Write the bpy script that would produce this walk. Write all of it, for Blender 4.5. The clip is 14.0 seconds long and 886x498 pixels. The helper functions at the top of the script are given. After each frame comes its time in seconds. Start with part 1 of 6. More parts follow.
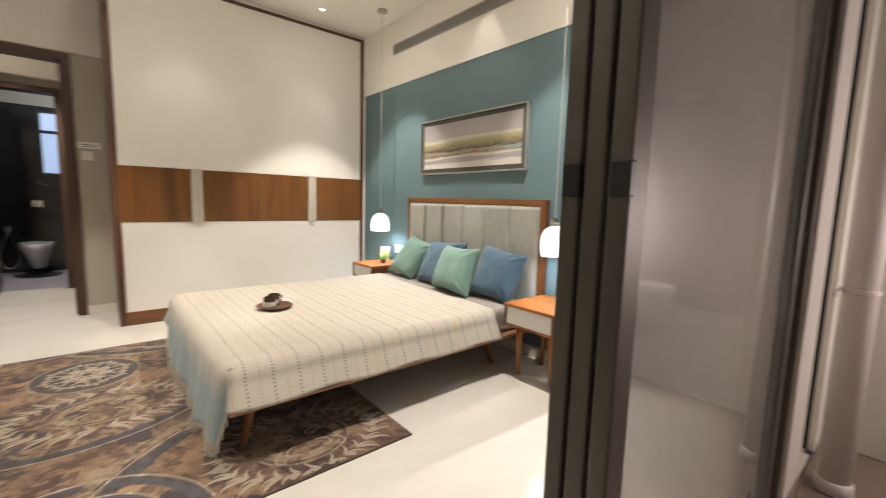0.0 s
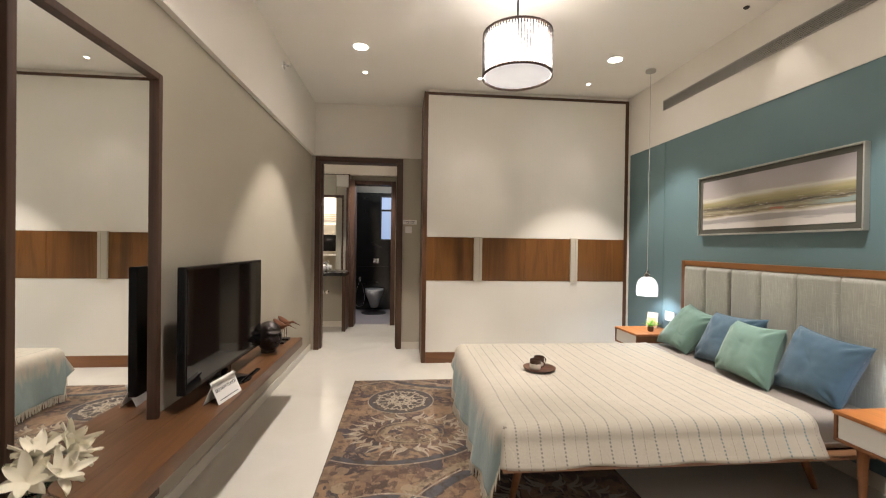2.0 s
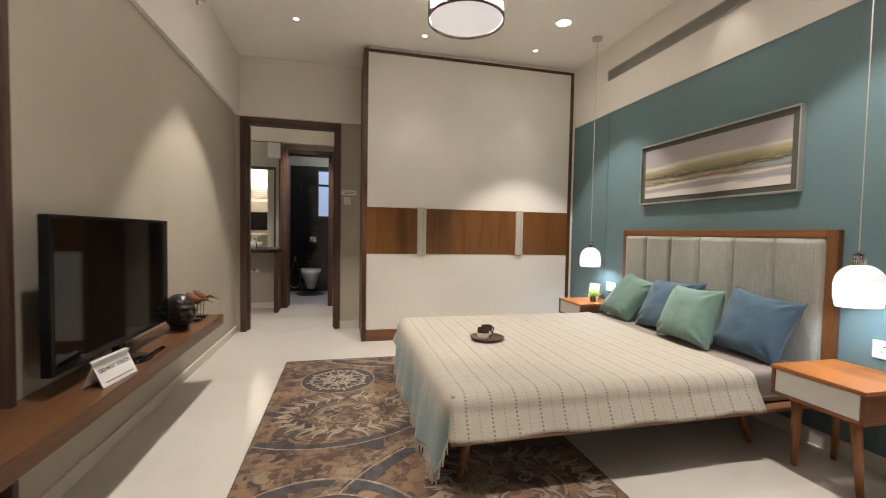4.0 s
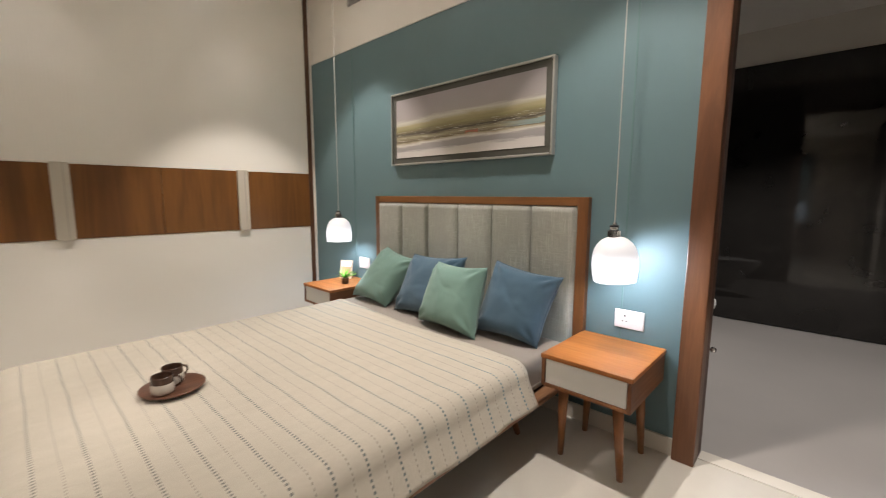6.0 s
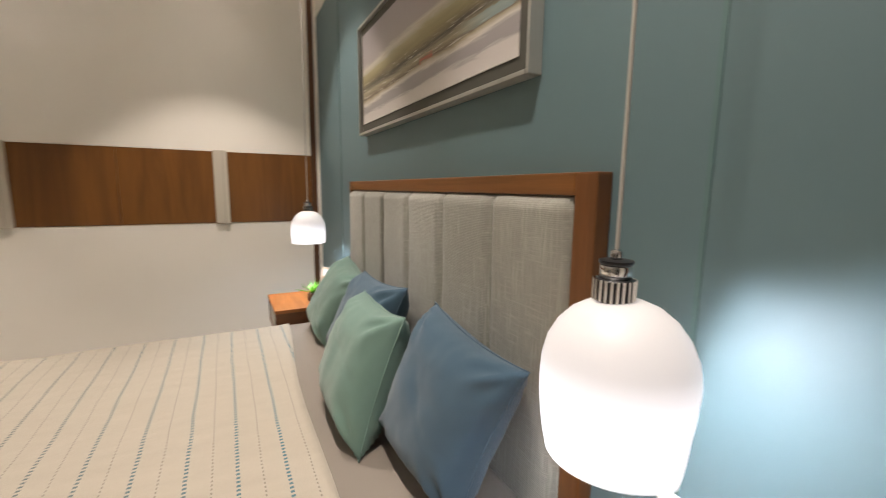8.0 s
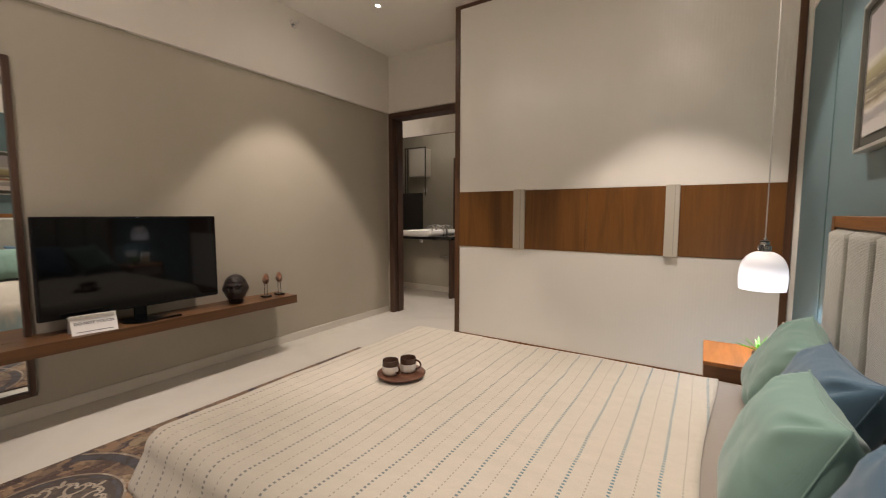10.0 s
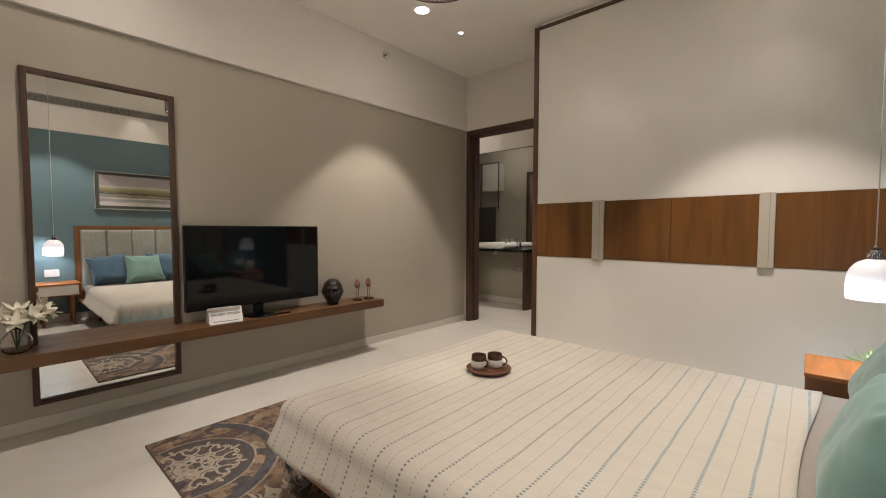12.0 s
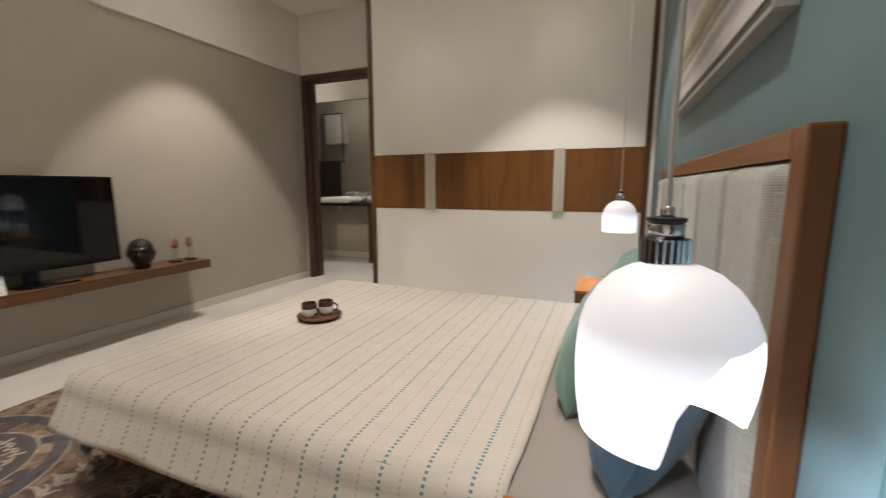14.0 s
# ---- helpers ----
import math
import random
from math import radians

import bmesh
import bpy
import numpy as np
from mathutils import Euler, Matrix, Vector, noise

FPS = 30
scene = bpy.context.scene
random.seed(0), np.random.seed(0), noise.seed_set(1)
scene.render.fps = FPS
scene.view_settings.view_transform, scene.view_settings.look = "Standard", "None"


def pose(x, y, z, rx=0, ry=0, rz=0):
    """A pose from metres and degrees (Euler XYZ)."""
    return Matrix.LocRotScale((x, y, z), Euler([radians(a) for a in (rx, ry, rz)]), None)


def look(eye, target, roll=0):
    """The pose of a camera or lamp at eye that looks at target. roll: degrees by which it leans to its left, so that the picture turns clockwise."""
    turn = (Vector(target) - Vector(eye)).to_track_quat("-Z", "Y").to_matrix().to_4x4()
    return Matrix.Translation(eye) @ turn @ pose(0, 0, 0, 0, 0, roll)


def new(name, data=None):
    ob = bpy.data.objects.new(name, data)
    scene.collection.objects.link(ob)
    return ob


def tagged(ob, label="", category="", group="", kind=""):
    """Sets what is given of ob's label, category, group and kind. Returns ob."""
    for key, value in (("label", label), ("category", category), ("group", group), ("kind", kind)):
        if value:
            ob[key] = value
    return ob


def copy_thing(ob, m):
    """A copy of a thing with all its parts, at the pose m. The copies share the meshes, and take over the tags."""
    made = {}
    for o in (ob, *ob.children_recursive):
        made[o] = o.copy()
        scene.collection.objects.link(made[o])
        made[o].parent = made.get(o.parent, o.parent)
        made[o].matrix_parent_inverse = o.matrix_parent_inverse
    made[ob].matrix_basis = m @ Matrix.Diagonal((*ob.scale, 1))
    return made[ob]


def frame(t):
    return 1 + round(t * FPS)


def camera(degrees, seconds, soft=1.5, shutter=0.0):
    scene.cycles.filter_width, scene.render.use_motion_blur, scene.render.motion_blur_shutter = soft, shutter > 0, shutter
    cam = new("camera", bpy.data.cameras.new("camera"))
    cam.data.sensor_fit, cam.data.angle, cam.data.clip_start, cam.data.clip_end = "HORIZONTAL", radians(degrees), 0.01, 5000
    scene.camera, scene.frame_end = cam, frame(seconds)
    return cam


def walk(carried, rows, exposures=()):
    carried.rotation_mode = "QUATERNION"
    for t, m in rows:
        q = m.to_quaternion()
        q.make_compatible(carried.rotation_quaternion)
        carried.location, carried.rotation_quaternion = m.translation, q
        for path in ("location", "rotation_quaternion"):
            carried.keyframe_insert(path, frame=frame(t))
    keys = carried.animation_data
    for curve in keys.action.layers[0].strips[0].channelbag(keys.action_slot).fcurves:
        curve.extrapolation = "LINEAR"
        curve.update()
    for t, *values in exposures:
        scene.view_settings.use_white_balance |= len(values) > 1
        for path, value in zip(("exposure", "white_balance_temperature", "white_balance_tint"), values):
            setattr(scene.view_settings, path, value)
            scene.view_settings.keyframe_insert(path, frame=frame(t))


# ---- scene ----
cam = camera(94.4, 14.0, soft=0.95, shutter=0.3)
PATH = [
    (0, (-0.187, 0.022, 1.171), (1.097, 1.538, 0.942), 1.6),
    (0.5, (-0.245, -0.012, 1.179), (0.54, 1.812, 0.939), 1.4),
    (1, (-0.275, -0.02, 1.182), (0.174, 1.916, 0.962), 1.1),
    (1.5, (-0.269, -0.029, 1.235), (0.005, 1.947, 1.089), 0.9),
    (2, (-0.28, -0.05, 1.306), (-0.089, 1.94, 1.291), 0.8),
    (2.2, (-0.287, -0.054, 1.326), (-0.11, 1.938, 1.347), 0.7),
    (4.3, (-0.229, 0.287, 1.136), (0.352, 2.196, 1.012), 0.6),
    (4.5, (-0.189, 0.365, 1.14), (0.48, 2.243, 0.982), 0.2),
    (5, (-0.03, 0.557, 1.17), (0.909, 2.308, 0.946), 0.1),
    (5.5, (0.134, 0.735, 1.162), (1.344, 2.309, 0.919), 0.3),
    (6, (0.289, 0.927, 1.209), (1.736, 2.283, 0.951), 0.2),
    (6.5, (0.613, 1.001, 1.184), (2.211, 2.176, 0.93), 0.2),
    (7, (0.992, 1.091, 1.207), (2.632, 2.206, 0.951), 0.2),
    (7.5, (1.359, 1.155, 1.185), (2.801, 2.519, 0.941), 0.6),
    (8, (1.681, 1.261, 1.167), (2.607, 3.01, 0.88), 0.7),
    (8.5, (1.826, 1.325, 1.156), (2.044, 3.284, 0.819), 0.4),
    (9, (1.863, 1.306, 1.159), (1.424, 3.225, 0.807), 0.4),
    (9.2, (1.859, 1.307, 1.169), (1.232, 3.176, 0.831), 0.4),
    (11.3, (1.871, 1.149, 1.235), (0.588, 2.682, 1.283), 0.1),
    (11.5, (1.875, 1.13, 1.21), (0.571, 2.646, 1.226), 0.1),
    (12, (1.887, 1.06, 1.165), (0.552, 2.546, 1.07), 0.1),
    (12.5, (1.908, 1.057, 1.159), (0.567, 2.528, 0.963), -0.1),
    (13, (1.983, 1.116, 1.154), (0.671, 2.601, 0.881), -0.3),
    (13.5, (2.056, 1.123, 1.142), (0.854, 2.694, 0.844), -0.3),
    (14, (2.045, 1.085, 1.118), (1.306, 2.919, 0.816), -0.1),
]
EXPOSURES = [
    (0.0, 0.59, 6180, 12), (0.8, 0.41, 6180, 12.5), (2.2, 0.39, 6170, 12.5), (4.5, 0.19, 6150, 12.5), (5.5, 0.14, 6150, 12.5), (6.5, 0.0, 6190, 13), (7.5, -0.01, 6200, 12),
    (8.1, -0.10, 6600, 17), (8.5, -0.38, 7250, 26), (9.2, -0.20, 6900, 22), (11.3, -0.05, 6220, 14), (12.5, -0.06, 6200, 14), (14.0, -0.06, 6050, 14),
]
walk(cam, [(t, look(eye, target, roll)) for t, eye, target, roll in PATH], EXPOSURES)

# ---------------------------------------------------------------- world and light
world = bpy.data.worlds.new("night_sky")
scene.world = world
world.use_nodes = True
world.node_tree.nodes["Background"].inputs["Color"].default_value = (0.30, 0.34, 0.42, 1)
world.node_tree.nodes["Background"].inputs["Strength"].default_value = 0.04

WARM = (1.0, 0.89, 0.77)
SOFT = (1.0, 0.92, 0.82)
COOL = (0.86, 0.925, 1.0)


def spot(name, x, y, z, watts, cone=76, blend=0.35, size=0.04, colour=WARM):
    data = bpy.data.lights.new(name, "SPOT")
    data.energy, data.spot_size, data.spot_blend, data.shadow_soft_size = watts, radians(cone), blend, size
    data.color = colour
    ob = new(name, data)
    ob.location = (x, y, z)
    return ob


def bulb(name, x, y, z, watts, size=0.04, colour=SOFT):
    data = bpy.data.lights.new(name, "POINT")
    data.energy, data.shadow_soft_size, data.color = watts, size, colour
    ob = new(name, data)
    ob.location = (x, y, z)
    return ob


CEIL = 3.055
LARGE = ((-0.68, 3.64), (1.65, 3.60), (1.66, 1.62), (-0.68, 1.50))
SMALL = ((-0.69, 4.18), (0.49, 4.18), (1.66, 4.18), (2.153, 2.52), (-0.69, 2.62))
# Each large downlight also gets an added wide fill lamp that lifts shadows.
for lx, ly in LARGE[:3]:
    spot("downlight_beam", lx, ly, CEIL - 0.012, 182, 74, 0.32)
    spot("downlight_fill", lx, ly, CEIL - 0.012, 9, 168, 1.0)
spot("downlight_beam", *LARGE[3], CEIL - 0.012, 84, 84, 0.9)
spot("downlight_fill", *LARGE[3], CEIL - 0.012, 26, 168, 1.0)
for lx, ly in SMALL:
    spot("small_downlight_beam", lx, ly, CEIL - 0.012, 9, 60, 0.6, 0.02)
bulb("drum_bulb", 0.45, 2.61, 2.52, 94, 0.06)
bulb("bedside_bulb", 2.052, 1.600, 0.888, 6.2, 0.03, COOL)
bulb("bedside_bulb", 2.107, 3.77, 0.895, 6.5, 0.025, COOL)
spot("passage_beam", -0.80, 6.25, 2.735, 125, 90, 0.5)
bulb("passage_bulb", -2.3, 5.95, 2.6, 4.5, 0.015, SOFT)
bulb("next_room_bulb", -2.1, 3.9, 2.55, 46, 0.03, WARM)
spot("bath_beam", 3.6, 1.2, 2.66, 190, 112, 0.5, 0.006, SOFT)
bulb("toilet_bulb", -0.35, 7.5, 2.45, 9, 0.05, COOL)
# Unseen lamp, added to brighten the balcony corner and the door glass.
bulb("balcony_fill", 2.35, -0.95, 1.1, 25, 0.22, (1.0, 0.86, 0.77))


# ---------------------------------------------------------------- materials
def nodes_of(name):
    m = bpy.data.materials.new(name)
    m.use_nodes = True
    return m, m.node_tree.nodes, m.node_tree.links, m.node_tree.nodes["Principled BSDF"]


def node(n, kind, **sets):
    k = n.new(kind)
    for key, value in sets.items():
        k.inputs[key.replace("_", " ")].default_value = value
    return k


def coords(n, l, stretch=(1, 1, 1), turn=(0, 0, 0)):
    tc, mp = n.new("ShaderNodeTexCoord"), n.new("ShaderNodeMapping")
    mp.inputs["Scale"].default_value = stretch
    mp.inputs["Rotation"].default_value = turn
    l.new(tc.outputs["Object"], mp.inputs["Vector"])
    return mp.outputs["Vector"]


def maths(n, l, op, a, b=None, c=None):
    k = n.new("ShaderNodeMath")
    k.operation = op
    for slot, v in zip(k.inputs, (a, b, c)):
        if v is None:
            continue
        if isinstance(v, (int, float)):
            slot.default_value = v
        else:
            l.new(v, slot)
    return k.outputs[0]


def mixed(n, l, fac, a, b):
    k = n.new("ShaderNodeMix")
    k.data_type = "RGBA"
    for slot, v in ((k.inputs[0], fac), (k.inputs[6], a), (k.inputs[7], b)):
        if isinstance(v, (int, float)):
            slot.default_value = v
        elif isinstance(v, tuple):
            slot.default_value = (*v[:3], 1)
        else:
            l.new(v, slot)
    return k.outputs[2]


def ramp(n, l, fac, stops):
    k = n.new("ShaderNodeValToRGB")
    el = k.color_ramp.elements
    while len(el) < len(stops):
        el.new(0.5)
    for e, (p, c) in zip(el, stops):
        e.position, e.color = p, (*c[:3], 1) if isinstance(c, tuple) else (c, c, c, 1)
    l.new(fac, k.inputs["Fac"])
    return k.outputs["Color"]


def mat(name, col, rough=0.5, metal=0.0, var=0.06, scale=3.0, bump=0.0, bscale=220.0, stretch=(1, 1, 1), coat=0.0, spec=0.5):
    """A plain surface with slow colour drift, fine grain and relief."""
    m, n, l, p = nodes_of(name)
    v = coords(n, l, stretch)
    big, fine = node(n, "ShaderNodeTexNoise", Scale=scale, Detail=5.0), node(n, "ShaderNodeTexNoise", Scale=bscale, Detail=3.0)
    l.new(v, big.inputs["Vector"]), l.new(v, fine.inputs["Vector"])
    lo, hi = tuple(c * (1 - var) for c in col), tuple(min(1, c * (1 + var)) for c in col)
    c1 = mixed(n, l, big.outputs["Fac"], lo, hi)
    l.new(c1, p.inputs["Base Color"])
    r = maths(n, l, "MULTIPLY_ADD", big.outputs["Fac"], 0.16 * rough, rough * 0.92)
    l.new(r, p.inputs["Roughness"])
    p.inputs["Metallic"].default_value = metal
    p.inputs["Coat Weight"].default_value = coat
    p.inputs["Specular IOR Level"].default_value = spec
    if bump:
        b = node(n, "ShaderNodeBump", Strength=bump, Distance=0.002)
        l.new(fine.outputs["Fac"], b.inputs["Height"]), l.new(b.outputs["Normal"], p.inputs["Normal"])
    return m


def wood(name, dark, light, axis=1, rough=0.38, scale=1.0, coat=0.12):
    """Grain that runs along one axis, with figure and pores."""
    m, n, l, p = nodes_of(name)
    st = [14.0 * scale] * 3
    st[axis] = 0.9 * scale
    v = coords(n, l, tuple(st))
    info = n.new("ShaderNodeObjectInfo")
    off = n.new("ShaderNodeVectorMath")
    off.operation = "ADD"
    sc = maths(n, l, "MULTIPLY", info.outputs["Random"], 40.0)
    cb = n.new("ShaderNodeCombineXYZ")
    l.new(sc, cb.inputs[0]), l.new(sc, cb.inputs[1]), l.new(sc, cb.inputs[2])
    l.new(v, off.inputs[0]), l.new(cb.outputs[0], off.inputs[1])
    a = node(n, "ShaderNodeTexNoise", Scale=0.55, Detail=6.0, Roughness=0.62, Distortion=1.1)
    f = node(n, "ShaderNodeTexNoise", Scale=7.0, Detail=4.0, Roughness=0.7)
    for k in (a, f):
        l.new(off.outputs[0], k.inputs["Vector"])
    mid = tuple((x + y) / 2 for x, y in zip(dark, light))
    c = ramp(n, l, a.outputs["Fac"], ((0.30, dark), (0.48, mid), (0.56, light), (0.72, mid)))
    fleck = maths(n, l, "MULTIPLY_ADD", f.outputs["Fac"], 0.5, 0.0)
    c = mixed(n, l, fleck, c, tuple(x * 0.72 for x in dark))
    l.new(c, p.inputs["Base Color"])
    l.new(maths(n, l, "MULTIPLY_ADD", f.outputs["Fac"], 0.22, rough - 0.1), p.inputs["Roughness"])
    p.inputs["Coat Weight"].default_value, p.inputs["Coat Roughness"].default_value = coat, 0.25
    b = node(n, "ShaderNodeBump", Strength=0.12, Distance=0.002)
    l.new(f.outputs["Fac"], b.inputs["Height"]), l.new(b.outputs["Normal"], p.inputs["Normal"])
    return m


def cloth(name, col, col2=None, weave=900.0, var=0.12, bump=0.35, slub=0.0, sheen=0.25):
    m, n, l, p = nodes_of(name)
    v = coords(n, l)
    big = node(n, "ShaderNodeTexNoise", Scale=5.0, Detail=5.0)
    l.new(v, big.inputs["Vector"])
    wx, wz = n.new("ShaderNodeTexWave"), n.new("ShaderNodeTexWave")
    wx.bands_direction, wz.bands_direction = "Y", "Z"
    for w in (wx, wz):
        w.inputs["Scale"].default_value, w.inputs["Distortion"].default_value = weave / 6.0, 1.5
        l.new(v, w.inputs["Vector"])
    col2 = col2 or tuple(c * (1 - var) for c in col)
    c = mixed(n, l, big.outputs["Fac"], col2, col)
    hgt = maths(n, l, "ADD", wx.outputs["Fac"], wz.outputs["Fac"])
    if slub:
        # thick threads running both ways
        across, upright = coords(n, l, (40, 14, 210)), coords(n, l, (40, 230, 9))
        s, s2 = node(n, "ShaderNodeTexNoise", Scale=1.0, Detail=3.0, Roughness=0.65), node(n, "ShaderNodeTexNoise", Scale=1.0, Detail=3.0, Roughness=0.65)
        l.new(across, s.inputs["Vector"]), l.new(upright, s2.inputs["Vector"])
        t = maths(n, l, "MAXIMUM", ramp(n, l, s.outputs["Fac"], ((0.50, 0.0), (0.72, 0.8))), ramp(n, l, s2.outputs["Fac"], ((0.48, 0.0), (0.70, 1.0))))
        patchy = ramp(n, l, big.outputs["Fac"], ((0.35, 0.35), (0.62, 1.0)))
        c = mixed(n, l, maths(n, l, "MULTIPLY", maths(n, l, "MULTIPLY", t, slub), patchy), c, tuple(min(1, x * 1.6) for x in col))
        hgt = maths(n, l, "ADD", hgt, s.outputs["Fac"])
    l.new(c, p.inputs["Base Color"])
    p.inputs["Roughness"].default_value = 0.9
    p.inputs["Sheen Weight"].default_value = sheen
    b = node(n, "ShaderNodeBump", Strength=bump, Distance=0.0015)
    l.new(hgt, b.inputs["Height"]), l.new(b.outputs["Normal"], p.inputs["Normal"])
    return m


def glow(name, col, strength, base=(0.8, 0.8, 0.8)):
    m, n, l, p = nodes_of(name)
    p.inputs["Base Color"].default_value = (*base, 1)
    p.inputs["Emission Color"].default_value, p.inputs["Emission Strength"].default_value = (*col, 1), strength
    p.inputs["Roughness"].default_value = 0.4
    return m


def marble(name):
    m, n, l, p = nodes_of(name)
    v = coords(n, l)
    big, fine = node(n, "ShaderNodeTexNoise", Scale=1.3, Detail=7.0, Distortion=0.8), node(n, "ShaderNodeTexNoise", Scale=38.0, Detail=4.0)
    l.new(v, big.inputs["Vector"]), l.new(v, fine.inputs["Vector"])
    c = ramp(n, l, big.outputs["Fac"], ((0.3, (0.60, 0.57, 0.50)), (0.5, (0.66, 0.63, 0.56)), (0.7, (0.63, 0.60, 0.54))))
    c = mixed(n, l, maths(n, l, "MULTIPLY", fine.outputs["Fac"], 0.14), c, (0.55, 0.52, 0.46))
    l.new(c, p.inputs["Base Color"])
    l.new(maths(n, l, "MULTIPLY_ADD", big.outputs["Fac"], 0.10, 0.10), p.inputs["Roughness"])
    p.inputs["Specular IOR Level"].default_value = 0.45
    return m


def glass(name, col=(1, 1, 1), rough=0.0):
    m, n, l, p = nodes_of(name)
    p.inputs["Base Color"].default_value, p.inputs["Roughness"].default_value = (*col, 1), rough
    p.inputs["Transmission Weight"].default_value, p.inputs["IOR"].default_value = 1.0, 1.45
    return m


def dark_tile(name):
    m, n, l, p = nodes_of(name)
    v = coords(n, l)
    a = node(n, "ShaderNodeTexNoise", Scale=2.2, Detail=8.0, Distortion=1.5)
    l.new(v, a.inputs["Vector"])
    l.new(ramp(n, l, a.outputs["Fac"], ((0.3, (0.014, 0.0130, 0.012)), (0.6, (0.018, 0.0165, 0.015)), (0.75, (0.024, 0.022, 0.020)))), p.inputs["Base Color"])
    l.new(maths(n, l, "MULTIPLY_ADD", a.outputs["Fac"], 0.03, 0.03), p.inputs["Roughness"])
    return m


WALL_WHITE = mat("white_wall_paint", (0.79, 0.75, 0.68), 0.7, var=0.03, bump=0.08, bscale=400)
WALL_GREY = mat("greige_wall_paint", (0.425, 0.385, 0.305), 0.62, var=0.05, bump=0.08, bscale=420)
TEAL = mat("teal_wall_paint", (0.112, 0.180, 0.197), 0.52, var=0.05, bump=0.06, bscale=420)
TEAL_GROOVE = mat("teal_groove_paint", (0.10, 0.18, 0.18), 0.6)
CEIL_WHITE = mat("ceiling_paint", (0.90, 0.87, 0.81), 0.8, var=0.02, bump=0.05, bscale=400)
FLOOR = marble("cream_marble")
BATH_FLOOR = mat("grey_bath_floor", (0.34, 0.32, 0.30), 0.32, var=0.14, scale=1.6, bump=0.03)
TILE = dark_tile("dark_stone_tile")
SKIRT = mat("cream_skirting", (0.66, 0.62, 0.54), 0.35, var=0.04)
WALNUT = wood("walnut", (0.060, 0.024, 0.010), (0.125, 0.054, 0.022), 2)
BAND_WOOD = wood("teak_veneer", (0.098, 0.036, 0.007), (0.215, 0.088, 0.017), 2, 0.36, 0.7, coat=0.05)
ORANGE_WOOD = wood("oiled_teak", (0.27, 0.088, 0.016), (0.46, 0.165, 0.034), 1, 0.42, coat=0.06)
LEG_WOOD = wood("teak_leg", (0.18, 0.066, 0.020), (0.32, 0.125, 0.040), 2, 0.42)
SHELF_WOOD = wood("dark_teak", (0.098, 0.043, 0.016), (0.185, 0.084, 0.033), 1, 0.34, coat=0.1)
# Nightstand teak again, darkened in colour for the shaded sides.
SHADED_SIDE_WOOD = wood("shaded_teak_side", (0.115, 0.039, 0.011), (0.225, 0.086, 0.026), 0, 0.42, coat=0.06)
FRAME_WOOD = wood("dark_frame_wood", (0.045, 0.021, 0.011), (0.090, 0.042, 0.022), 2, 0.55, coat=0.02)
JAMB_WOOD = wood("jamb_teak", (0.095, 0.036, 0.014), (0.21, 0.085, 0.034), 2, 0.42)
BED_WOOD = wood("bed_teak", (0.22, 0.105, 0.048), (0.36, 0.19, 0.095), 0, 0.45)
HEAD_WOOD = wood("headboard_teak", (0.105, 0.039, 0.010), (0.205, 0.080, 0.021), 2, 0.4)
LAMINATE = mat("white_laminate", (0.80, 0.77, 0.70), 0.30, var=0.02)
HANDLE = mat("beige_lacquer", (0.52, 0.48, 0.40), 0.35, var=0.03)
DRAWER_WHITE = mat("white_lacquer", (0.74, 0.72, 0.68), 0.4, var=0.03)
UPHOLSTERY = cloth("grey_slub_fabric", (0.300, 0.300, 0.258), weave=420, slub=0.75, bump=0.30)
SHEET = cloth("taupe_sheet", (0.27, 0.235, 0.20), weave=1500, var=0.06, bump=0.12)
GREEN = cloth("sage_cotton", (0.172, 0.292, 0.248), weave=1300, var=0.10, bump=0.15)
BLUE = cloth("slate_blue_cotton", (0.062, 0.122, 0.178), weave=1300, var=0.10, bump=0.15)
BLACK_GLOSS = mat("black_gloss_plastic", (0.003, 0.003, 0.0035), 0.05, var=0.02, spec=0.32)
BLACK = mat("black_plastic", (0.012, 0.012, 0.013), 0.4)
ALU = mat("bronze_aluminium", (0.105, 0.092, 0.074), 0.42, 0.35, var=0.05)
CHROME = mat("chrome", (0.75, 0.75, 0.76), 0.12, 1.0, var=0.02)
CERAMIC = mat("white_ceramic", (0.80, 0.79, 0.77), 0.12, var=0.02)
PLATE = mat("white_switch_plastic", (0.72, 0.70, 0.68), 0.35, var=0.01)
DARK_HOLE = mat("socket_hole", (0.01, 0.01, 0.01), 0.6)
SILVER = mat("champagne_frame", (0.42, 0.42, 0.385), 0.32, 0.5, var=0.04)
MAT_OLIVE = mat("olive_mount", (0.070, 0.069, 0.055), 0.8, var=0.04)
MIRROR = mat("mirror_silver", (0.92, 0.93, 0.92), 0.005, 1.0, var=0.0)
PIPE = mat("painted_pipe", (0.66, 0.60, 0.57), 0.45, var=0.05)
BALCONY_WALL = mat("balcony_render", (0.62, 0.57, 0.53), 0.75, var=0.06, bump=0.3, bscale=90)
BALCONY_FLOOR = mat("brown_balcony_tile", (0.20, 0.15, 0.12), 0.45, var=0.12)
GRILLE = mat("grille_metal", (0.36, 0.34, 0.31), 0.45, 0.3)
GRILLE_DARK = mat("grille_dark", (0.05, 0.047, 0.042), 0.8)
DL_GLOW = glow("downlight_lens", (1.0, 0.90, 0.75), 28)
DL_SMALL = glow("small_downlight_lens", (1.0, 0.90, 0.72), 16)


